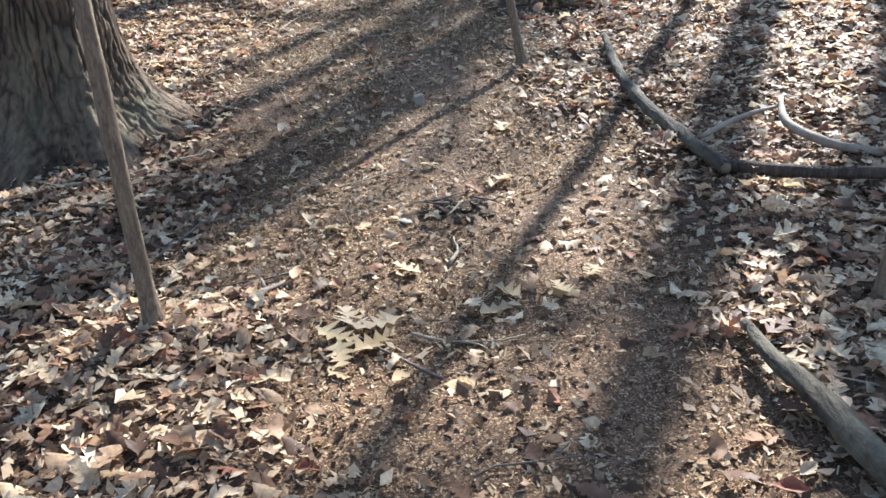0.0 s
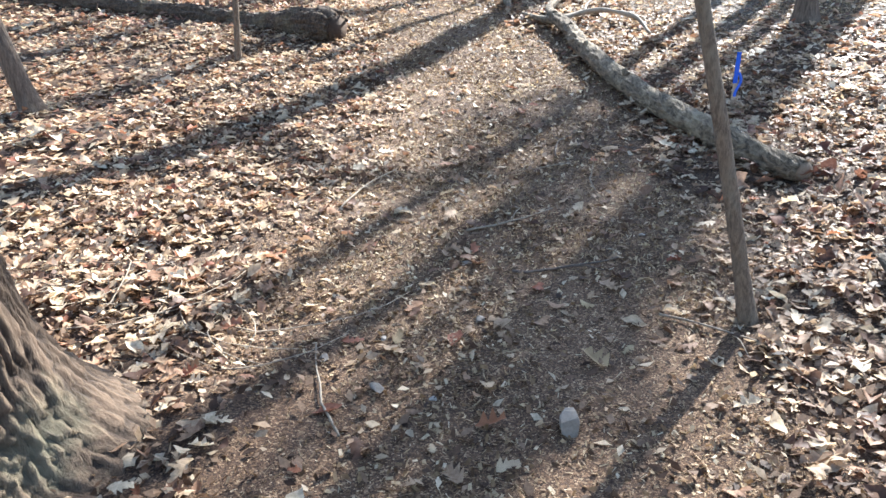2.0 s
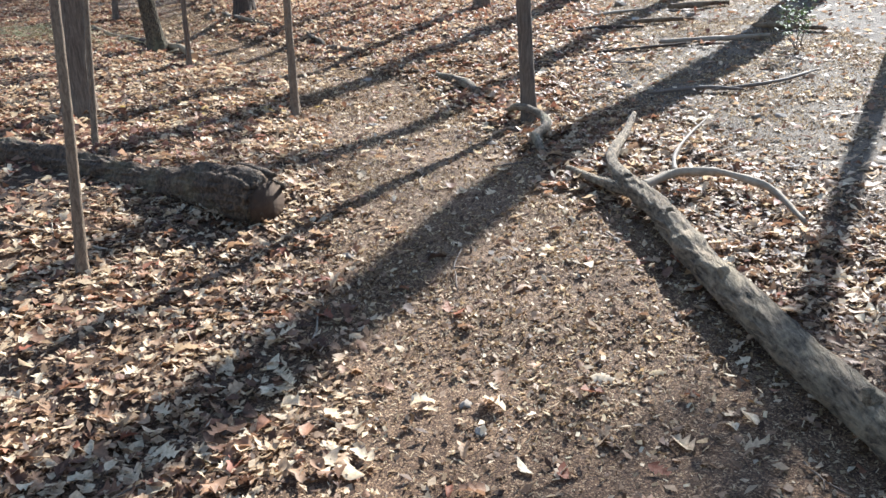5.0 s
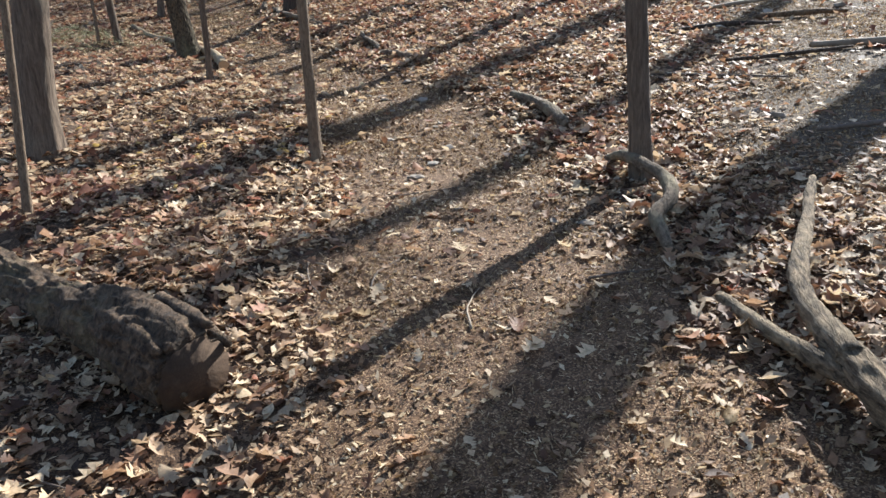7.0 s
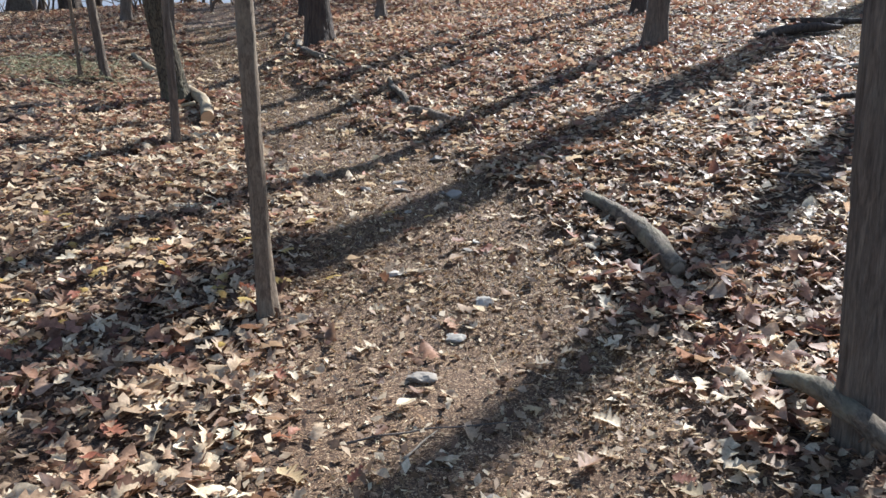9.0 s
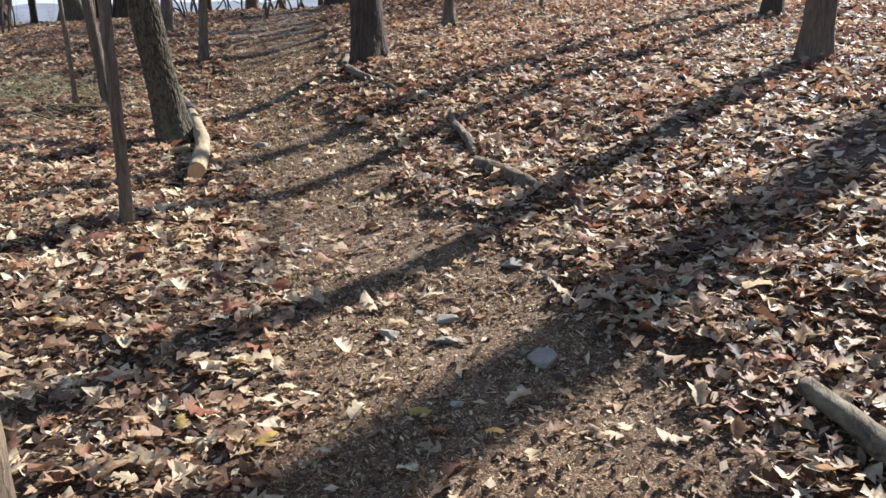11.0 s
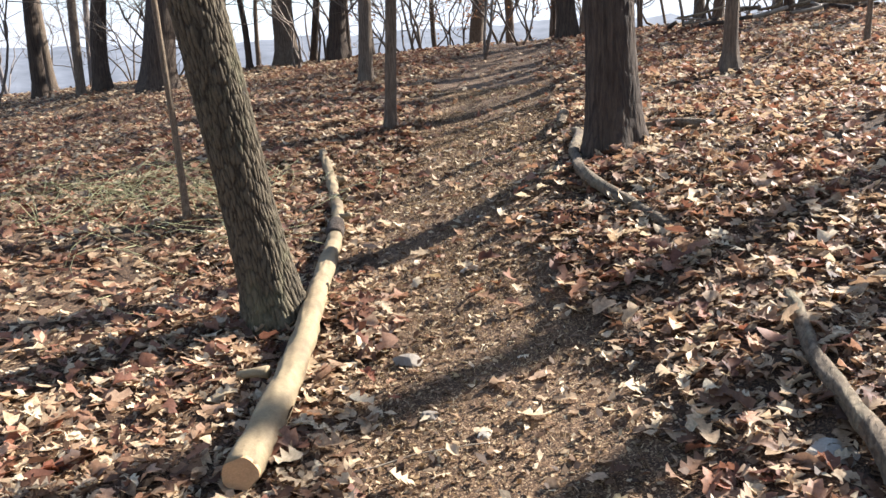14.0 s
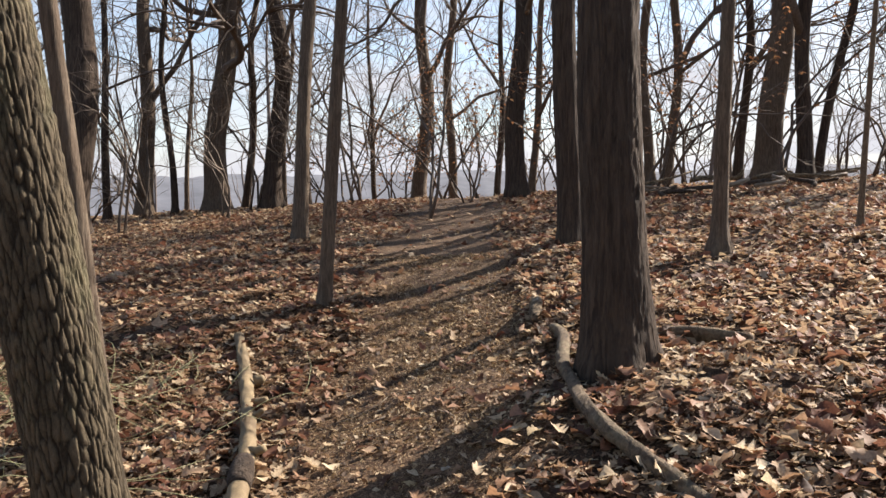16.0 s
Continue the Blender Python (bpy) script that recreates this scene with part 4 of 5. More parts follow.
# branches and logs along the right of the trail
arm, arm_at = log("fallen_branch", "lichened grey branch lying in the leaves", "branch", [(1.15, 5.88, 0.05), (1.08, 5.1, 0.055), (1.08, 4.5, 0.055), (1.14, 3.97, 0.055), (1.22, 3.50, 0.05)],
    [0.018, 0.029, 0.032, 0.032, 0.028], M_BRANCH, 24, 0.035, 0.005, 26, 14, group="fallen branches")
side_branch(arm, arm_at, [(1.20, 3.55, 0.05), (1.47, 3.44, 0.05), (1.85, 3.34, 0.06)], [0.032, 0.028, 0.024], M_DARK, "dark broken arm", 15)
log("fallen_branch", "thin grey branch propped over the leaves", "branch", [(1.24, 3.93, 0.04), (1.45, 4.08, 0.07), (1.70, 4.22, 0.08)], [0.013, 0.013, 0.010], M_GREYWOOD, 10, 0.05, 0.002, 30, 16, group="fallen branches")
log("fallen_branch", "pale forked branch lying in the leaves", "branch", [(1.73, 4.26, 0.11), (1.68, 4.03, 0.06), (1.77, 3.76, 0.05), (1.95, 3.60, 0.05), (2.3, 3.4, 0.05)], [0.013, 0.019, 0.02, 0.02, 0.018], M_GREYWOOD, 14, 0.05, 0.002, 30, 17, group="fallen branches")
log("fallen_branch", "short weathered log with a split end", "log", [(0.885, 2.28, 0.04), (0.89, 2.10, 0.05), (0.93, 1.90, 0.06), (0.97, 1.62, 0.06), (1.02, 1.2, 0.06)], [0.016, 0.025, 0.032, 0.036, 0.038], M_BRANCH, 26, 0.03, 0.005, 24, 18, group="fallen branches")
log("fallen_branch", "curved smooth grey branch in front of a slim tree", "branch", [(-0.85, 14.02, 0.04), (-0.755, 13.80, 0.115), (-0.63, 13.48, 0.14), (-0.52, 13.29, 0.11), (-0.51, 13.03, 0.08), (-0.59, 12.80, 0.07), (-0.575, 12.62, 0.05), (-0.54, 12.46, 0.01)],
    [0.024, 0.034, 0.036, 0.039, 0.040, 0.037, 0.034, 0.028], M_MOSSY, 24, 0.03, 0.004, 30, 19, group="fallen branches")
log("fallen_branch", "lichened log half buried in leaves", "log", [(-1.72, 16.1, 0.03), (-1.48, 15.68, 0.06), (-1.30, 15.28, 0.07), (-1.18, 14.95, 0.05)], [0.026, 0.038, 0.047, 0.045], M_MOSSY, 24, 0.04, 0.006, 24, 20, group="fallen branches")
log("fallen_branch", "pale peeling branch half buried in leaves", "branch", [(-4.30, 19.98, 0.015), (-4.08, 19.47, 0.038), (-3.84, 19.08, 0.035), (-3.70, 18.80, 0.008)], [0.020, 0.028, 0.030, 0.022], M_MOSSY, 22, 0.03, 0.008, 26, 21, group="fallen branches")
log("fallen_branch", "brown log with flaking bark in the leaves", "log", [(-3.64, 18.66, 0.0), (-3.47, 18.42, 0.03), (-3.24, 18.21, 0.025), (-3.02, 18.0, 0.01), (-2.75, 17.82, -0.04)], [0.028, 0.046, 0.052, 0.048, 0.04], M_ROTTEN, 26, 0.03, 0.009, 22, 22, group="fallen branches")
log("fallen_branch", "lichened branch curving round the large tree's foot", "branch", [(-6.80, 22.95, 0.03), (-6.57, 22.60, 0.06), (-6.31, 22.0, 0.045), (-6.10, 21.66, 0.02), (-5.92, 21.33, 0.04), (-5.64, 21.02, 0.03), (-5.31, 20.77, 0.015), (-5.05, 20.60, -0.01)],
    [0.026, 0.036, 0.036, 0.032, 0.037, 0.036, 0.032, 0.026], M_MOSSY, 24, 0.035, 0.005, 26, 23, group="fallen branches")
log("fallen_branch", "dark log lying behind the large tree", "log", [(-6.05, 22.60, 0.04), (-5.75, 22.56, 0.05), (-5.42, 22.52, 0.04)], [0.036, 0.042, 0.034], M_ROTTEN, 16, 0.05, 0.005, 24, 24, group="fallen branches")
log("fallen_branch", "short crooked stub of wood on the trail's edge", "branch", [(-7.28, 23.7, 0.02), (-7.12, 23.35, 0.09), (-7.02, 23.1, 0.05)], [0.03, 0.045, 0.03], M_LOG, 14, 0.05, 0.005, 24, 25, group="fallen branches")
for k, (x0, y0, x1, y1, r, mat) in enumerate(((-0.45, 18.25, 0.95, 18.65, 0.028, M_DARK), (0.15, 16.85, 1.35, 17.2, 0.02, M_DARK), (1.0, 17.3, 2.4, 17.55, 0.035, M_GREYWOOD), (-0.35, 21.9, 0.7, 22.6, 0.06, M_DARK),
        (0.2, 19.9, 1.2, 20.5, 0.025, M_GREYWOOD), (1.1, 14.5, 2.3, 15.3, 0.018, M_TWIG), (-2.6, 19.9, -0.9, 19.8, 0.014, M_TWIG), (0.75, 19.1, 1.75, 19.2, 0.035, M_ROTTEN), (1.6, 20.6, 2.6, 20.9, 0.05, M_ROTTEN), (0.5, 14.5, 1.35, 14.45, 0.02, M_TWIG),
        (-0.9, 16.6, 0.6, 16.1, 0.012, M_TWIG), (-0.3, 23.6, 1.4, 23.2, 0.04, M_DARK), (2.4, 18.4, 3.2, 17.9, 0.04, M_ROTTEN))):
    mx, my = (x0 + x1) / 2 + 0.08 * math.sin(k * 3), (y0 + y1) / 2 + 0.17 * math.cos(k * 2)
    log("fallen_branch", "dry branch lying across the grey side trail", "branch", [(x0, y0, r * 0.7), (mx, my, r), (x1, y1, r * 0.8)], [r * 0.7, r, r * 0.55], mat, 12, 0.06, r * 0.12, 26, 30 + k, group="branches on the side trail")

# the heap of logs on the crest
prng = np.random.default_rng(9)
for k in range(20):
    f = k / 19
    cx, cy = -8.7 + 2.7 * f + prng.normal(0, 0.3), 30.5 + 2.1 * f + prng.normal(0, 0.4)
    turn, half, r = 0.75 + prng.normal(0, 1.1), prng.uniform(0.2, 0.55), prng.uniform(0.015, 0.042)
    dx, dy, up = math.cos(turn) * half, math.sin(turn) * half, 0.06 + 0.08 * (k % 3)
    log("piled_log", "grey-brown log in a low heap on the crest", "log", [(cx - dx, cy - dy, up), (cx + prng.normal(0, 0.16), cy + prng.normal(0, 0.16), up + 0.04), (cx + dx, cy + dy, up + prng.uniform(0, 0.15))], [r * 0.8, r, r * 0.7], (M_DARK, M_GREYWOOD, M_LOG)[k % 3], 10, 0.15, 0.006, 20, 50 + k, group="log heap")


# ---- twigs ----
def twig(x, y, turn, length, r, seed, material, forked=True, label="thin dry twig lying on the ground", up=0.012):
    rng = np.random.default_rng(seed)
    base = np.array([x, y, ground_z(x, y)])
    root = new("twig")
    root.location = base
    tagged(root, label, "twig", "fallen twigs")
    n = 7
    s = np.linspace(0, 1, n)
    bow = rng.uniform(-0.12, 0.12) * length
    px = x + np.cos(turn) * s * length - np.sin(turn) * bow * np.sin(s * 3.1) + rng.normal(0, 0.012, n) * length
    py = y + np.sin(turn) * s * length + np.cos(turn) * bow * np.sin(s * 3.1) + rng.normal(0, 0.012, n) * length
    pz = height(px, py) + up + 0.03 * length * s * rng.uniform(0, 1)
    line = np.stack([px, py, pz], -1) - base
    part("stem", tube(line, r * np.linspace(1, 0.4, n), 6), material, root)
    if forked:
        k = 3
        t2 = turn + rng.choice([-0.7, 0.7])
        e = line[k] + np.array([math.cos(t2), math.sin(t2), 0.10]) * length * 0.35
        part("side_twig", tube([line[k], (line[k] + e) / 2 + (0, 0, 0.01), e], [r * 0.6, r * 0.45, r * 0.25], 5), material, root)
    return root


trng = np.random.default_rng(21)
for x, y, turn, length, r, mat in ((-1.95, 3.50, 0.55, 0.95, 0.011, M_PALE_TWIG), (-1.9, 3.3, 0.35, 0.75, 0.010, M_TWIG), (-1.05, 2.95, 1.1, 0.42, 0.009, M_TWIG), (-0.62, 2.55, 1.2, 0.22, 0.016, M_TWIG), (0.03, 2.85, 1.5, 0.20, 0.009, M_PALE_TWIG),
        (-0.55, 6.3, 0.6, 0.5, 0.006, M_PALE_TWIG), (-1.2, 6.6, 1.2, 0.6, 0.006, M_PALE_TWIG), (-0.3, 5.9, 0.2, 0.45, 0.006, M_TWIG), (-3.0, 10.6, 2.8, 0.9, 0.009, M_PALE_TWIG), (-3.4, 9.9, 3.0, 0.8, 0.008, M_PALE_TWIG), (-2.4, 8.2, 0.5, 0.7, 0.007, M_TWIG), (-0.9, 12.2, 0.3, 0.3, 0.006, M_TWIG)):
    twig(x, y, turn, length, r, int(trng.integers(1e6)), mat)
for k in range(70):
    y = trng.uniform(1.5, 23)
    x = float(np.interp(y, TRAIL_Y, TRAIL_X)) + trng.normal(0, 1.5)
    twig(x, y, trng.uniform(0, 6.28), trng.uniform(0.15, 0.6), trng.uniform(0.0025, 0.006), int(trng.integers(1e6)), (M_TWIG, M_PALE_TWIG)[k % 2], k % 3 == 0)


def tangle(name, label, x, y, spread, count, tall, material, seed, r=0.003):
    """Many thin arching stems in one heap."""
    rng = np.random.default_rng(seed)
    out = []
    for _ in range(count):
        px, py = x + rng.normal(0, spread), y + rng.normal(0, spread * 0.7)
        turn, length = rng.uniform(0, 6.28), rng.uniform(0.35, 1.0)
        s = np.linspace(0, 1, 7)
        line_x, line_y = px + np.cos(turn + s) * s * length, py + np.sin(turn + s) * s * length
        out.append(tube(np.stack([line_x, line_y, height(line_x, line_y) + 0.01 + tall * np.sin(s * 2.7) * rng.uniform(0.2, 1)], -1), r * np.linspace(1.2, 0.5, 7), 3))
    ob = new(name, mesh_of(name, *join(out), material))
    return tagged(ob, label, "brush", kind="stuff")


tangle("brush_tangle", "tangle of straw-coloured briar stems beside the leaning tree", -9.2, 20.4, 0.7, 160, 0.24, M_STRAW, 3)
tangle("twig_heap", "loose heap of thin pale twigs in the leaves", -1.9, 5.45, 0.28, 22, 0.05, M_PALE_TWIG, 4, 0.0028)
tangle("briar_patch", "sparse dry briar stems in the leaf litter", -13.5, 24.5, 1.6, 160, 0.35, M_TWIG, 6)


def evergreen_shrub(x, y):
    rng = np.random.default_rng(31)
    root = new("green_shrub")
    root.location = (x, y, ground_z(x, y))
    tagged(root, "small leafy green shrub beside the grey trail", "shrub")
    out = []
    for k in range(7):
        way = np.array([rng.normal(0, 0.5), rng.normal(0, 0.5), 1.0])
        grow(rng, (rng.normal(0, 0.05), rng.normal(0, 0.05), 0), way / np.linalg.norm(way), rng.uniform(0.35, 0.6), 0.007, 1, out, 0.7, 4)
    shape = join(out)
    part("stem", shape, M_TWIG, root)
    pick = shape[0][shape[0][:, 2] > 0.15]
    pick = pick[rng.integers(0, len(pick), 320)]
    leaf = np.array([[0, 0, 0], [0.014, 0.025, 0.004], [0, 0.055, 0], [-0.014, 0.025, 0.004]])
    rot = rng.uniform(0, 6.28, (320, 1))
    v = np.stack([leaf[:, 0] * np.cos(rot) - leaf[:, 1] * np.sin(rot), leaf[:, 0] * np.sin(rot) + leaf[:, 1] * np.cos(rot), leaf[:, 2] + leaf[:, 1] * rng.uniform(-0.5, 0.7, (320, 1))], -1)
    v = (pick[:, None] + v).reshape(-1, 3)
    part("foliage", (v, np.arange(len(v)).reshape(-1, 4)), M_GREEN, root, "small green leaves")


evergreen_shrub(2.50, 16.7)


# ---- marker stakes ----
def marker_stake(x, y, tall, wide, tail):
    root = new("marker_stake")
    root.location = (x, y, ground_z(x, y))
    tagged(root, "wooden survey stake with a blue taped top", "stake", "marker stakes")

    def box(z0, z1, w, d, bevel=0.004):
        bm = bmesh.new()
        bmesh.ops.create_cube(bm, size=1.0)
        bmesh.ops.scale(bm, vec=(w, d, z1 - z0), verts=bm.verts)
        bmesh.ops.translate(bm, vec=(0, 0, (z0 + z1) / 2), verts=bm.verts)
        bmesh.ops.bevel(bm, geom=bm.edges[:], offset=bevel, segments=1, affect="EDGES")
        me = bpy.data.meshes.new("piece")
        bm.to_mesh(me)
        bm.free()
        return me

    for name, me, mat in (("post", box(-0.15, tall, wide, wide * 0.45), M_STAKE), ("tape", box(tall * 0.42, tall * 0.985, wide * 1.12, wide * 0.57), M_BLUE)):
        ob = new(name, me)
        me.materials.append(mat)
        ob.parent = root
    s = np.linspace(0, 1, 8)
    ribbon = np.stack([np.stack([wide * 0.55 + 0.02 * np.sin(s * 5), -wide * 0.32 - 0.02 * s, tall * (0.62 - tail * s)], -1) + off for off in ((-0.012, 0, 0), (0.012, 0.004, 0), (0.012, 0.006, 0), (-0.012, 0.002, 0))], 1).reshape(-1, 3)
    f = np.array([[a * 4 + b, a * 4 + (b + 1) % 4, a * 4 + 4 + (b + 1) % 4, a * 4 + 4 + b] for a in range(7) for b in range(4)])
    part("loose_end", (ribbon, f), M_BLUE, root, "loose end of blue tape")
    root.rotation_euler = (0.03, 0.04, 0.3)


marker_stake(1.09, 8.40, 0.37, 0.026, 0.42)
marker_stake(-2.70, 26.25, 0.40, 0.05, 0.3)


# ---- stones ----
def stone(x, y, size, seed, material=None, flat=0.6, sunk=0.38, crumbly=0.0):
    rng = np.random.default_rng(seed)
    bm = bmesh.new()
    bmesh.ops.create_icosphere(bm, subdivisions=5 if crumbly else 3, radius=1.0)
    v = np.array([q.co[:] for q in bm.verts])
    f = np.array([[w.index for w in face.verts] for face in bm.faces])
    bm.free()
    v = v * (1 + 0.30 * vnoise(v * 1.3 + seed)[:, None] + 0.12 * vnoise(v * 4.7 + seed)[:, None])
    for _ in range(9):
        way = rng.normal(0, 1, 3)
        way /= np.linalg.norm(way)
        v = v - way * np.maximum(v @ way - rng.uniform(0.45, 0.75), 0)[:, None] * 0.95
    if crumbly:
        v = v * (1 + crumbly * (vnoise(v * 5 + seed) + 0.7 * vnoise(v * 13) + 0.4 * vnoise(v * 27)))[:, None]
    v = v * (size * 0.46) * np.array([1, rng.uniform(0.65, 0.95), flat])
    ob = new("stone", mesh_of("stone", v, f, material or M_STONE, False))
    ob.location = (x, y, ground_z(x, y) + size * flat * (0.5 - sunk))
    ob.rotation_euler = (rng.normal(0, 0.15), rng.normal(0, 0.15), rng.uniform(0, 6.28))
    return tagged(ob, "pale weathered stone half set in the earth" if material else "grey weathered stone half set in the earth", "stone", "stones on the trail")


for k, (x, y, size) in enumerate(((-0.095, 4.80, 0.14), (-0.93, 5.16, 0.06), (-4.56, 18.36, 0.12), (-3.65, 18.12, 0.17), (-3.87, 18.30, 0.20), (-5.57, 19.15, 0.17), (-3.36, 17.84, 0.16), (-5.24, 18.85, 0.08), (-2.11, 13.92, 0.13), (-3.67, 16.15, 0.10),
        (-3.2, 16.26, 0.14), (-2.94, 16.26, 0.12), (-2.56, 16.2, 0.16), (-2.91, 17.03, 0.16), (-2.49, 18.0, 0.14), (-1.61, 12.83, 0.09), (-1.11, 12.98, 0.09), (-0.94, 12.91, 0.11), (-0.3, 14.7, 0.09), (-0.17, 10.63, 0.07), (1.24, 13.46, 0.13), (1.44, 13.46, 0.14), (-1.61, 10.56, 0.10),
        (0.1, 15.2, 0.16), (0.22, 15.17, 0.13), (0.35, 15.0, 0.18), (2.24, 18.1, 0.22), (-3.03, 16.45, 0.13), (0.9, 21.3, 0.3), (1.8, 19.8, 0.25), (1.4, 22.4, 0.3), (2.6, 21.3, 0.25))):
    stone(x, y, size, 300 + k, None, 0.42 if k else 0.62, 0.38 if k else 0.2)
for k, (x, y, size) in enumerate(((-0.13, 3.21, 0.07), (-2.54, 14.92, 0.10), (-2.02, 14.65, 0.12), (-2.08, 14.30, 0.11), (-4.99, 18.81, 0.10), (-3.93, 19.04, 0.18), (-4.05, 17.09, 0.10), (-3.27, 18.54, 0.12), (-2.45, 18.2, 0.12), (0.3, 18.6, 0.2), (0.95, 19.6, 0.22), (-5.9, 20.1, 0.07), (-6.4, 20.9, 0.07))):
    stone(x, y, size, 400 + k, M_PALE_STONE, 0.4)
grng = np.random.default_rng(8)
for k in range(60):
    y = grng.uniform(2, 24)
    if k % 2:
        x = float(np.interp(y, TRAIL_Y, TRAIL_X)) + grng.uniform(-0.7, 0.7)
    else:
        x, y = grng.uniform(0.3, 3.0), grng.uniform(14, 25)
    stone(x, y, grng.uniform(0.03, 0.08), 500 + k, (None, M_PALE_STONE)[k % 3 == 0], 0.5)


for k, (x, y, size) in enumerate(((0.05, 3.30, 0.20), (0.15, 3.36, 0.13), (-0.05, 3.25, 0.11), (0.10, 3.20, 0.10), (0.20, 3.26, 0.08), (0.00, 3.42, 0.08))):
    clod = stone(x, y, size, 777 + k, M_ROTTEN, 0.38, 0.3, 0.32)
    tagged(clod, "dark crumbly clod of earth and rotten wood", "clod", "clods of earth")
for k in range(5):
    twig(0.02 + 0.05 * k - 0.08, 3.30 + 0.03 * math.sin(k * 2), 0.4 + 1.3 * k, 0.16, 0.005, 60 + k, (M_TWIG, M_PALE_TWIG)[k % 2], True, "short broken twig stuck in a clod", 0.05)


# ---- leaves ----
def leaf_shape(widths, curl, bend, fold):
    """A leaf of length 1 along y, lobed by its half widths at even steps, curled across, bent along and folded at the rib."""
    n = len(widths)
    s = np.linspace(0, 1, n)
    w = np.array(widths)
    rows = []
    for side in (-1, 0, 1):
        x = side * w
        rows.append(np.stack([x, s - 0.5 + 0.10 * abs(side) * (w - 0.2), curl * x * x * 3 + fold * np.abs(x) + bend * (s - 0.5) ** 2 * 2], -1))
    v = np.array(rows).transpose(1, 0, 2).reshape(-1, 3)
    v[:, 2] += 0.07 * vnoise(v * np.array([6.0, 4.0, 1.0]) + 7 * curl + 3 * bend)
    v[:, 0] *= 1 + 0.18 * vnoise(v * 5 + 11 * bend)
    f = [[a * 3 + b, a * 3 + b + 1, a * 3 + 4 + b, a * 3 + 3 + b] for a in range(n - 1) for b in (0, 1)]
    return v, np.array(f)


def lobed_leaf(lobes, wide, notch, curl, bend, fold, seed):
    """A leaf of length 1 along y with pointed lobes swept towards the tip, and notches cut in to a part of the lobes' reach."""
    rng = np.random.default_rng(seed)
    span = np.linspace(0.16, 0.90, 2 * lobes)
    s = np.concatenate([[0.0], span, [1.0]])
    w = np.zeros(len(s))
    for k in range(2 * lobes):
        reach = wide * math.sin(math.pi * (0.16 + 0.74 * (0.30 + 0.7 * span[k])))
        w[k + 1] = reach * (rng.uniform(0.85, 1.15) if k % 2 else notch * rng.uniform(0.7, 1.2))
    w[0], w[-1] = 0.010, 0.012
    rows = []
    for side in (-1, 0, 1):
        reach = w * (1 + (0.16 * rng.normal(0, 1, len(w)) if side else 0))
        x = side * reach
        sweep = abs(side) * np.where(np.arange(len(w)) % 2 == 0, 0.09, -0.02) * (np.arange(len(w)) > 0)
        lift = curl * reach * reach * 3 * abs(side) + fold * np.abs(x) + bend * (s - 0.5) ** 2 * 2 + abs(side) * 0.028 * rng.normal(0, 1, len(w))
        rows.append(np.stack([x + 0.05 * bend * np.sin(s * 5), s - 0.5 + sweep, lift], -1))
    v = np.array(rows).transpose(1, 0, 2).reshape(-1, 3)
    f = [[a * 3 + b, a * 3 + b + 1, a * 3 + 4 + b, a * 3 + 3 + b] for a in range(len(s) - 1) for b in (0, 1)]
    return v, np.array(f)


OVAL = [0.01, 0.14, 0.24, 0.27, 0.22, 0.11, 0.01]
NEAR_SHAPES = [lobed_leaf(n, w, notch, c, b, f, 40 + k) for k, (n, w, notch, c, b, f) in enumerate((
    (3, 0.38, 0.40, 0.40, 0.14, 0.06), (4, 0.34, 0.46, -0.30, -0.16, 0.02), (3, 0.38, 0.36, 0.55, 0.16, 0.08), (4, 0.33, 0.58, 0.50, -0.20, 0.10),
    (3, 0.34, 0.62, -0.45, 0.18, -0.05), (4, 0.38, 0.42, 0.15, 0.08, 0.03), (3, 0.32, 0.72, 0.90, -0.25, 0.20)))] + [leaf_shape(OVAL, 0.7, 0.2, 0.12), leaf_shape(OVAL, -0.6, 0.15, 0.05)]
KITES = [(np.array([[0, -0.5, 0], [w, -0.05, up], [0.03, 0.5, 0.03], [-w, 0.02, up * 0.6]]), np.array([[0, 1, 2, 3]])) for w, up in ((0.26, 0.12), (0.30, -0.10), (0.20, 0.16))]
LOW_SHAPES = [lobed_leaf(2, w, notch, c, b, f, 60 + k) for k, (w, notch, c, b, f) in enumerate(((0.40, 0.50, 0.25, 0.10, 0.06), (0.36, 0.45, -0.25, -0.10, -0.03), (0.42, 0.45, 0.15, 0.06, 0.04), (0.34, 0.65, 0.45, -0.15, 0.10)))]


def turns(rng, n, tilt):
    """n random attitudes: any heading, leaning by tilt."""
    yaw, a, b = rng.uniform(0, 2 * np.pi, n), rng.normal(0, tilt, n), rng.normal(0, tilt, n)
    cz, sz, cx, sx, cy, sy = np.cos(yaw), np.sin(yaw), np.cos(a), np.sin(a), np.cos(b), np.sin(b)
    o, i = np.zeros(n), np.ones(n)
    rz = np.stack([np.stack([cz, -sz, o], -1), np.stack([sz, cz, o], -1), np.stack([o, o, i], -1)], 1)
    rx = np.stack([np.stack([i, o, o], -1), np.stack([o, cx, -sx], -1), np.stack([o, sx, cx], -1)], 1)
    ry = np.stack([np.stack([cy, o, sy], -1), np.stack([o, i, o], -1), np.stack([-sy, o, cy], -1)], 1)
    return rz @ rx @ ry


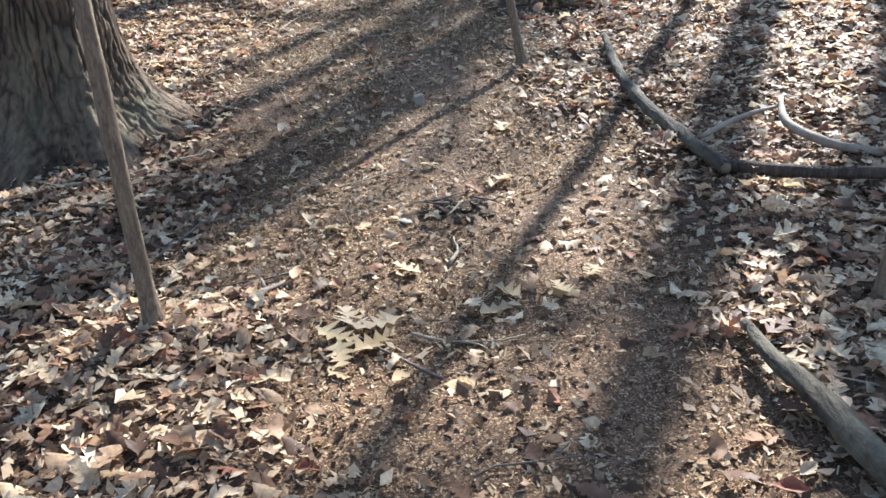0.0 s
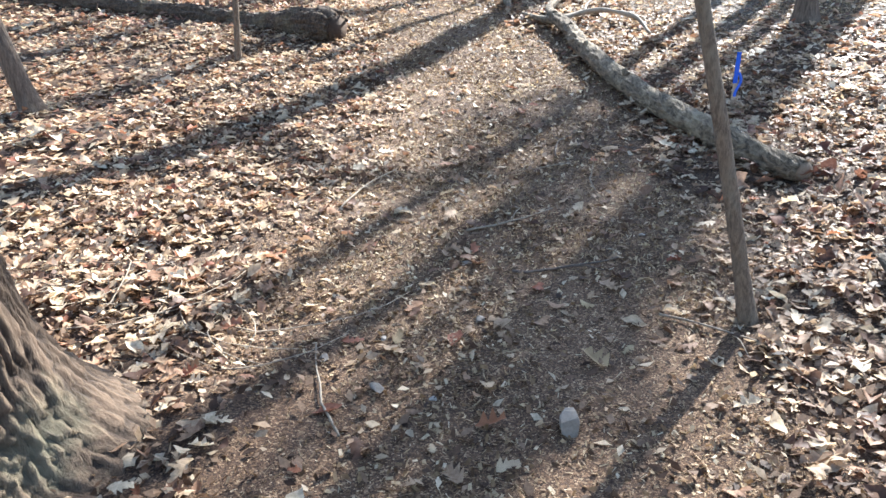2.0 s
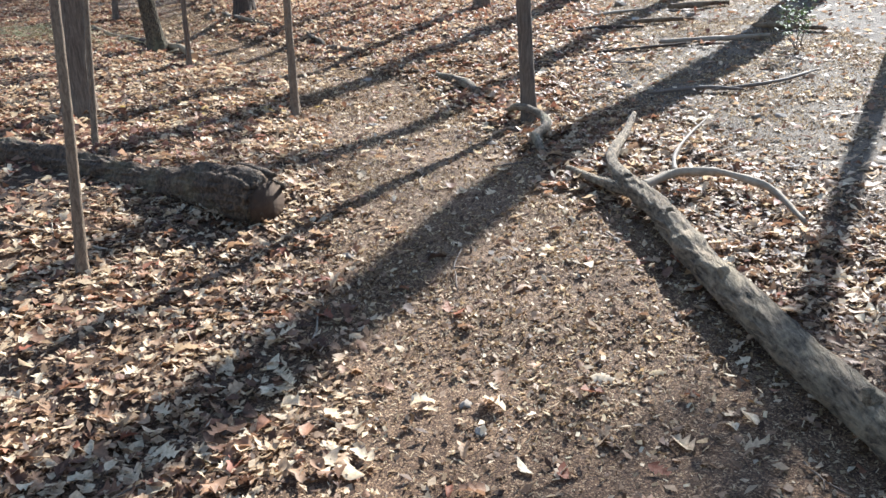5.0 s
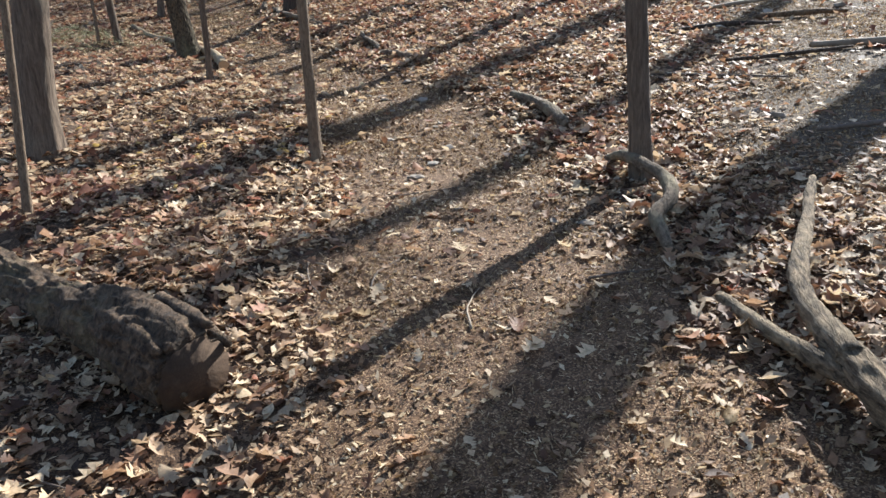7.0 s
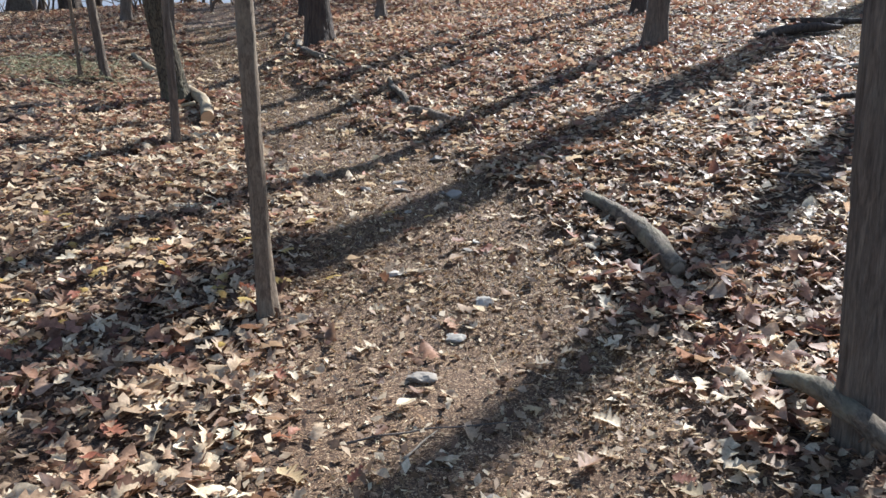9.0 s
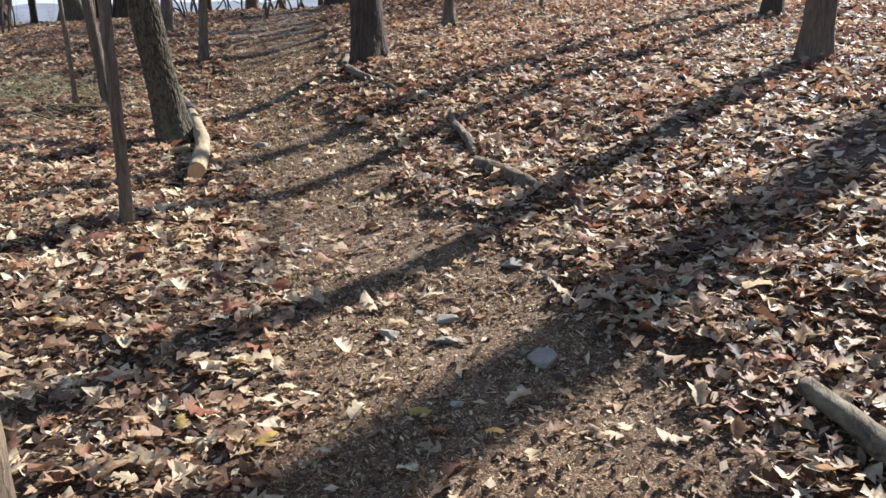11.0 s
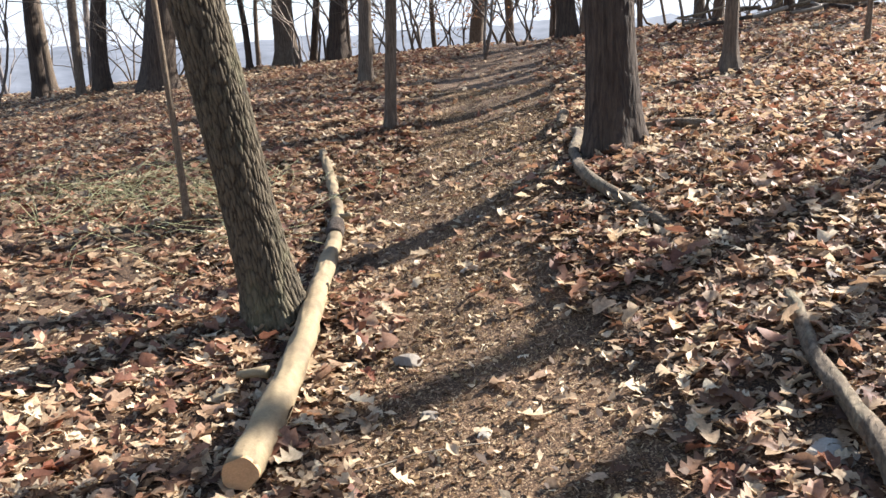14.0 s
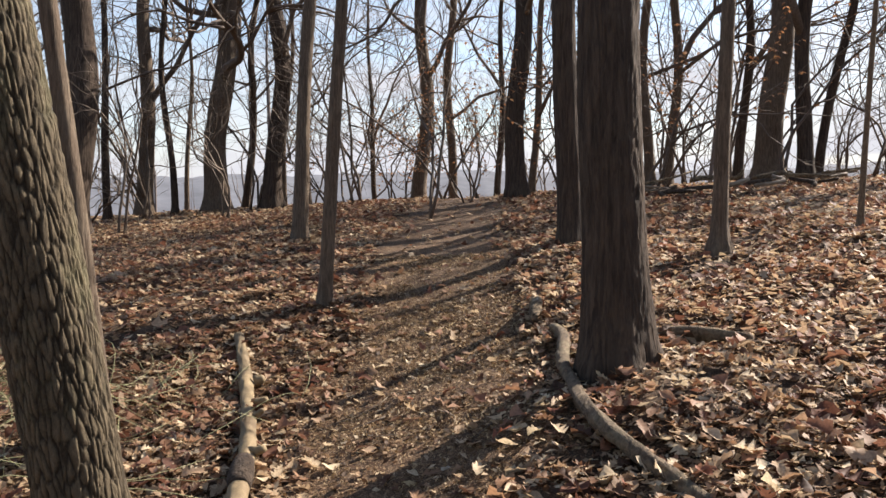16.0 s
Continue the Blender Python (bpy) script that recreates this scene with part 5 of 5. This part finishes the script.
def strew(rng, x, y, shapes, size, tilt, lift):
    """Leaves at the given places, as one pile of shapes."""
    out = []
    kind = rng.integers(0, len(shapes), len(x))
    z = height(x, y)
    for k, (v, f) in enumerate(shapes):
        m = kind == k
        n = int(m.sum())
        if not n:
            continue
        s = rng.uniform(*size, n)
        w = np.einsum("nij,nkj->nki", turns(rng, n, tilt), v[None] * s[:, None, None])
        low = w[..., 2].min(1)
        up = np.abs(rng.normal(0, 1, n)) * lift - 0.35 * low
        w = w + np.stack([x[m], y[m], z[m] + up], -1)[:, None]
        out.append((w.reshape(-1, 3), (f[None] + (np.arange(n) * len(v))[:, None, None]).reshape(-1, 4)))
    return join(out)


def scatter(rng, x0, x1, y0, y1, density):
    n = int((x1 - x0) * (y1 - y0) * density)
    return rng.uniform(x0, x1, n), rng.uniform(y0, y1, n)


lrng = np.random.default_rng(2024)


def litter_share(x, y):
    p = np.stack([x, y, 0 * x], -1)
    clump = np.clip(0.8 + 0.5 * vnoise(p * 1.3 + 5), 0.25, 1)
    return np.clip((1 - bare(x, y)) * clump * (1 - 0.88 * side_trail(x, y)) + 0.05 * (1 - 0.3 * side_trail(x, y)), 0, 1)


def off_trail(x, y):
    return np.abs(x - np.interp(y, TRAIL_Y, TRAIL_X))


def thinned(x, y, among):
    return among & (lrng.uniform(0, 1, len(x)) < litter_share(x, y))


piles = []
# whole leaves and broken pieces close to the trail
x, y = scatter(lrng, -11, 5, 0.8, 24, 420)
keep = thinned(x, y, off_trail(x, y) < 2.1)
low, high = keep & (y < 11.5), keep & (y >= 11.5)
piles.append(strew(lrng, x[low], y[low], NEAR_SHAPES, (0.04, 0.105), 0.22, 0.014))
piles.append(strew(lrng, x[high], y[high], NEAR_SHAPES, (0.045, 0.120), 0.25, 0.018))
x, y = scatter(lrng, -11, 5, 0.8, 24, 2400)
keep = thinned(x, y, off_trail(x, y) < 2.6) | ((off_trail(x, y) < 2.6) & (lrng.uniform(0, 1, len(x)) < 0.09))
crumbs = new("leaf_crumbs", mesh_of("leaf_crumbs", *strew(lrng, x[keep], y[keep], KITES, (0.010, 0.06), 0.40, 0.012), M_CRUMBS))
tagged(crumbs, "broken brown crumbs of dry leaves between the whole ones", "leaves", kind="stuff")
# further out
x, y = scatter(lrng, -18, 7, -1, 28, 520)
keep = thinned(x, y, ((off_trail(x, y) >= 2.1) | (y >= 24) | (y < 0.8)) & (off_trail(x, y) < 6.5))
piles.append(strew(lrng, x[keep], y[keep], LOW_SHAPES + KITES, (0.04, 0.11), 0.26, 0.016))
x, y = scatter(lrng, -30, 12, -3, 40, 180)
keep = thinned(x, y, ((off_trail(x, y) >= 6.5) | (y >= 28) | (y < -1)) & (-0.5 * x + 0.866 * y < 41))
piles.append(strew(lrng, x[keep], y[keep], KITES, (0.06, 0.14), 0.28, 0.018))
leaf_litter = new("leaf_litter", mesh_of("leaf_litter", *join(piles), M_LITTER))
tagged(leaf_litter, "deep litter of dry tan and russet leaves", "leaves", kind="stuff")

# redder leaves under the trees at the bend, on the bank and beside the log
x, y = scatter(lrng, -16, 3, 6, 33, 260)
p = np.stack([x, y, 0 * x], -1)
share = np.maximum(0.48 * smooth(15.5, 20, y), np.maximum(0.8 * np.exp(-((x + 4.4) ** 2 + (y - 13.2) ** 2) / 1.1), 0.7 * np.exp(-((x - 1.35) ** 2 + (y - 6.9) ** 2) / 0.25)))
share = np.maximum(share, 0.75 * np.exp(-((x + 0.95) ** 2 + (y - 14.8) ** 2) / 0.8)) * np.clip(0.75 + 0.8 * vnoise(p * 1.5 + 40), 0, 1.2)
keep = thinned(x, y, lrng.uniform(0, 1, len(x)) < share)
russet = new("russet_leaves", mesh_of("russet_leaves", *strew(lrng, x[keep], y[keep], NEAR_SHAPES + LOW_SHAPES, (0.05, 0.13), 0.36, 0.030), M_FALLEN_RUSSET))
tagged(russet, "scattered russet and orange fallen leaves", "leaves", kind="stuff")

# flakes of bark, wood and leaf trodden into the trail
x, y = scatter(lrng, -11, 3.5, 0.8, 26, 7500)
keep = lrng.uniform(0, 1, len(x)) < np.maximum(bare(x, y), 0.9 * side_trail(x, y)) * np.clip(0.62 + 0.6 * vnoise(np.stack([x, y, 0 * x], -1) * 2.1), 0.1, 1)
flake = (np.array([[-0.22, -0.5, 0], [0.24, -0.42, 0.05], [0.20, 0.5, 0], [-0.25, 0.38, 0.06]]), np.array([[0, 1, 2, 3]]))
sliver = (np.array([[-0.08, -0.5, 0], [0.08, -0.5, 0.03], [0.07, 0.5, 0], [-0.06, 0.45, 0.04]]), np.array([[0, 1, 2, 3]]))
chips = new("wood_chips", mesh_of("wood_chips", *strew(lrng, x[keep], y[keep], [flake, sliver, sliver], (0.005, 0.029), 0.50, 0.004), M_CHIPS))
tagged(chips, "trodden flakes of bark, wood and broken leaf", "wood chips", kind="stuff")

# single leaves that lie clear on the trail
leaf_meshes = {}
for key, mat in (("tan", M_LEAF), ("pale", M_PALE_LEAF), ("russet", M_RUSSET)):
    leaf_meshes[key] = [mesh_of("leaf", v, f, mat) for v, f in NEAR_SHAPES]


def lone_leaf(x, y, size, key, k, tilt=0.25, up=0.012):
    rng = np.random.default_rng(9000 + k)
    ob = new("leaf", leaf_meshes[key][int(rng.integers(0, 9)) if key != "pale" or size < 0.1 else int(rng.integers(0, 3))])
    ob.location = (x, y, ground_z(x, y) + up)
    ob.rotation_euler = (max(-0.3, min(0.3, rng.normal(0, tilt))), max(-0.3, min(0.3, rng.normal(0, tilt))), rng.uniform(0, 6.28))
    ob.scale = (size, size, size)
    ob.parent = leaf_litter


pin_mesh = mesh_of("leaf", *lobed_leaf(4, 0.42, 0.22, 0.25, 0.12, 0.05, 71), M_PALE_LEAF)
for k, (x, y, turn, size) in enumerate(((-0.29, 2.47, 0.4, 0.15), (-0.20, 2.43, 2.0, 0.16), (-0.33, 2.37, 4.2, 0.15), (-0.21, 2.32, 5.4, 0.15), (-0.30, 2.26, 3.3, 0.13), (-0.12, 2.80, 1.0, 0.12), (0.40, 2.62, 0.3, 0.12), (0.52, 2.72, 2.6, 0.11), (0.28, 3.62, 5.8, 0.12), (-1.55, 12.55, 0.5, 0.12))):
    ob = new("leaf", pin_mesh)
    ob.location, ob.rotation_euler, ob.scale = (x, y, ground_z(x, y) + 0.02), (0.15 * math.sin(k * 3), 0.15 * math.cos(k * 5), turn), (size, size, size)
    ob.parent = leaf_litter

LONE = (
    (-0.30, 2.18, 0.09), (0.17, 2.50, 0.13), (0.40, 2.62, 0.12),
    (0.22, 2.62, 0.12), (-0.12, 2.14, 0.08), (0.05, 2.10, 0.10), (0.14, 2.06, 0.10), (0.00, 5.18, 0.12), (-0.49, 4.34, 0.13), (0.34, 4.31, 0.15), (-0.42, 3.2, 0.09), (-0.3, 3.2, 0.10),
    (-0.97, 8.43, 0.14), (-1.27, 8.15, 0.16), (-1.83, 11.77, 0.11), (-6.5, 20.78, 0.10), (-4.2, 18.1, 0.13), (-4.0, 18.0, 0.14), (-2.3, 13.2, 0.12), (-4.7, 17.3, 0.10),
)
for k, (x, y, size) in enumerate(LONE):
    lone_leaf(x, y, size, "pale", k, 0.12)
yellow_mesh = mesh_of("leaf", *NEAR_SHAPES[1], leaf_material("yellow_leaf", False, [(0.0, (0.42, 0.27, 0.07)), (0.5, (0.56, 0.38, 0.10)), (1.0, (0.50, 0.36, 0.14))]))
for k in range(36):
    ob = new("leaf", yellow_mesh)
    x, y, size = -3.9 + lrng.normal(0, 0.55), 14.7 + lrng.normal(0, 0.6), lrng.uniform(0.06, 0.11)
    ob.location, ob.rotation_euler, ob.scale = (x, y, ground_z(x, y) + 0.045), (lrng.uniform(-0.3, 0.3), lrng.uniform(-0.3, 0.3), lrng.uniform(0, 6.28)), (size, size, size)
    ob.parent = leaf_litter
for k in range(270):
    y = lrng.uniform(1.6, 23.5)
    c, w = float(np.interp(y, TRAIL_Y, TRAIL_X)), float(np.interp(y, HALF_Y, HALF_W))
    x = c + lrng.uniform(-1.5, 1.5) * w
    lone_leaf(x, y, lrng.uniform(0.04, 0.10), ("tan", "pale", "russet", "tan", "tan")[k % 5], 100 + k, 0.3, 0.015 if abs(x - c) < w else 0.05)
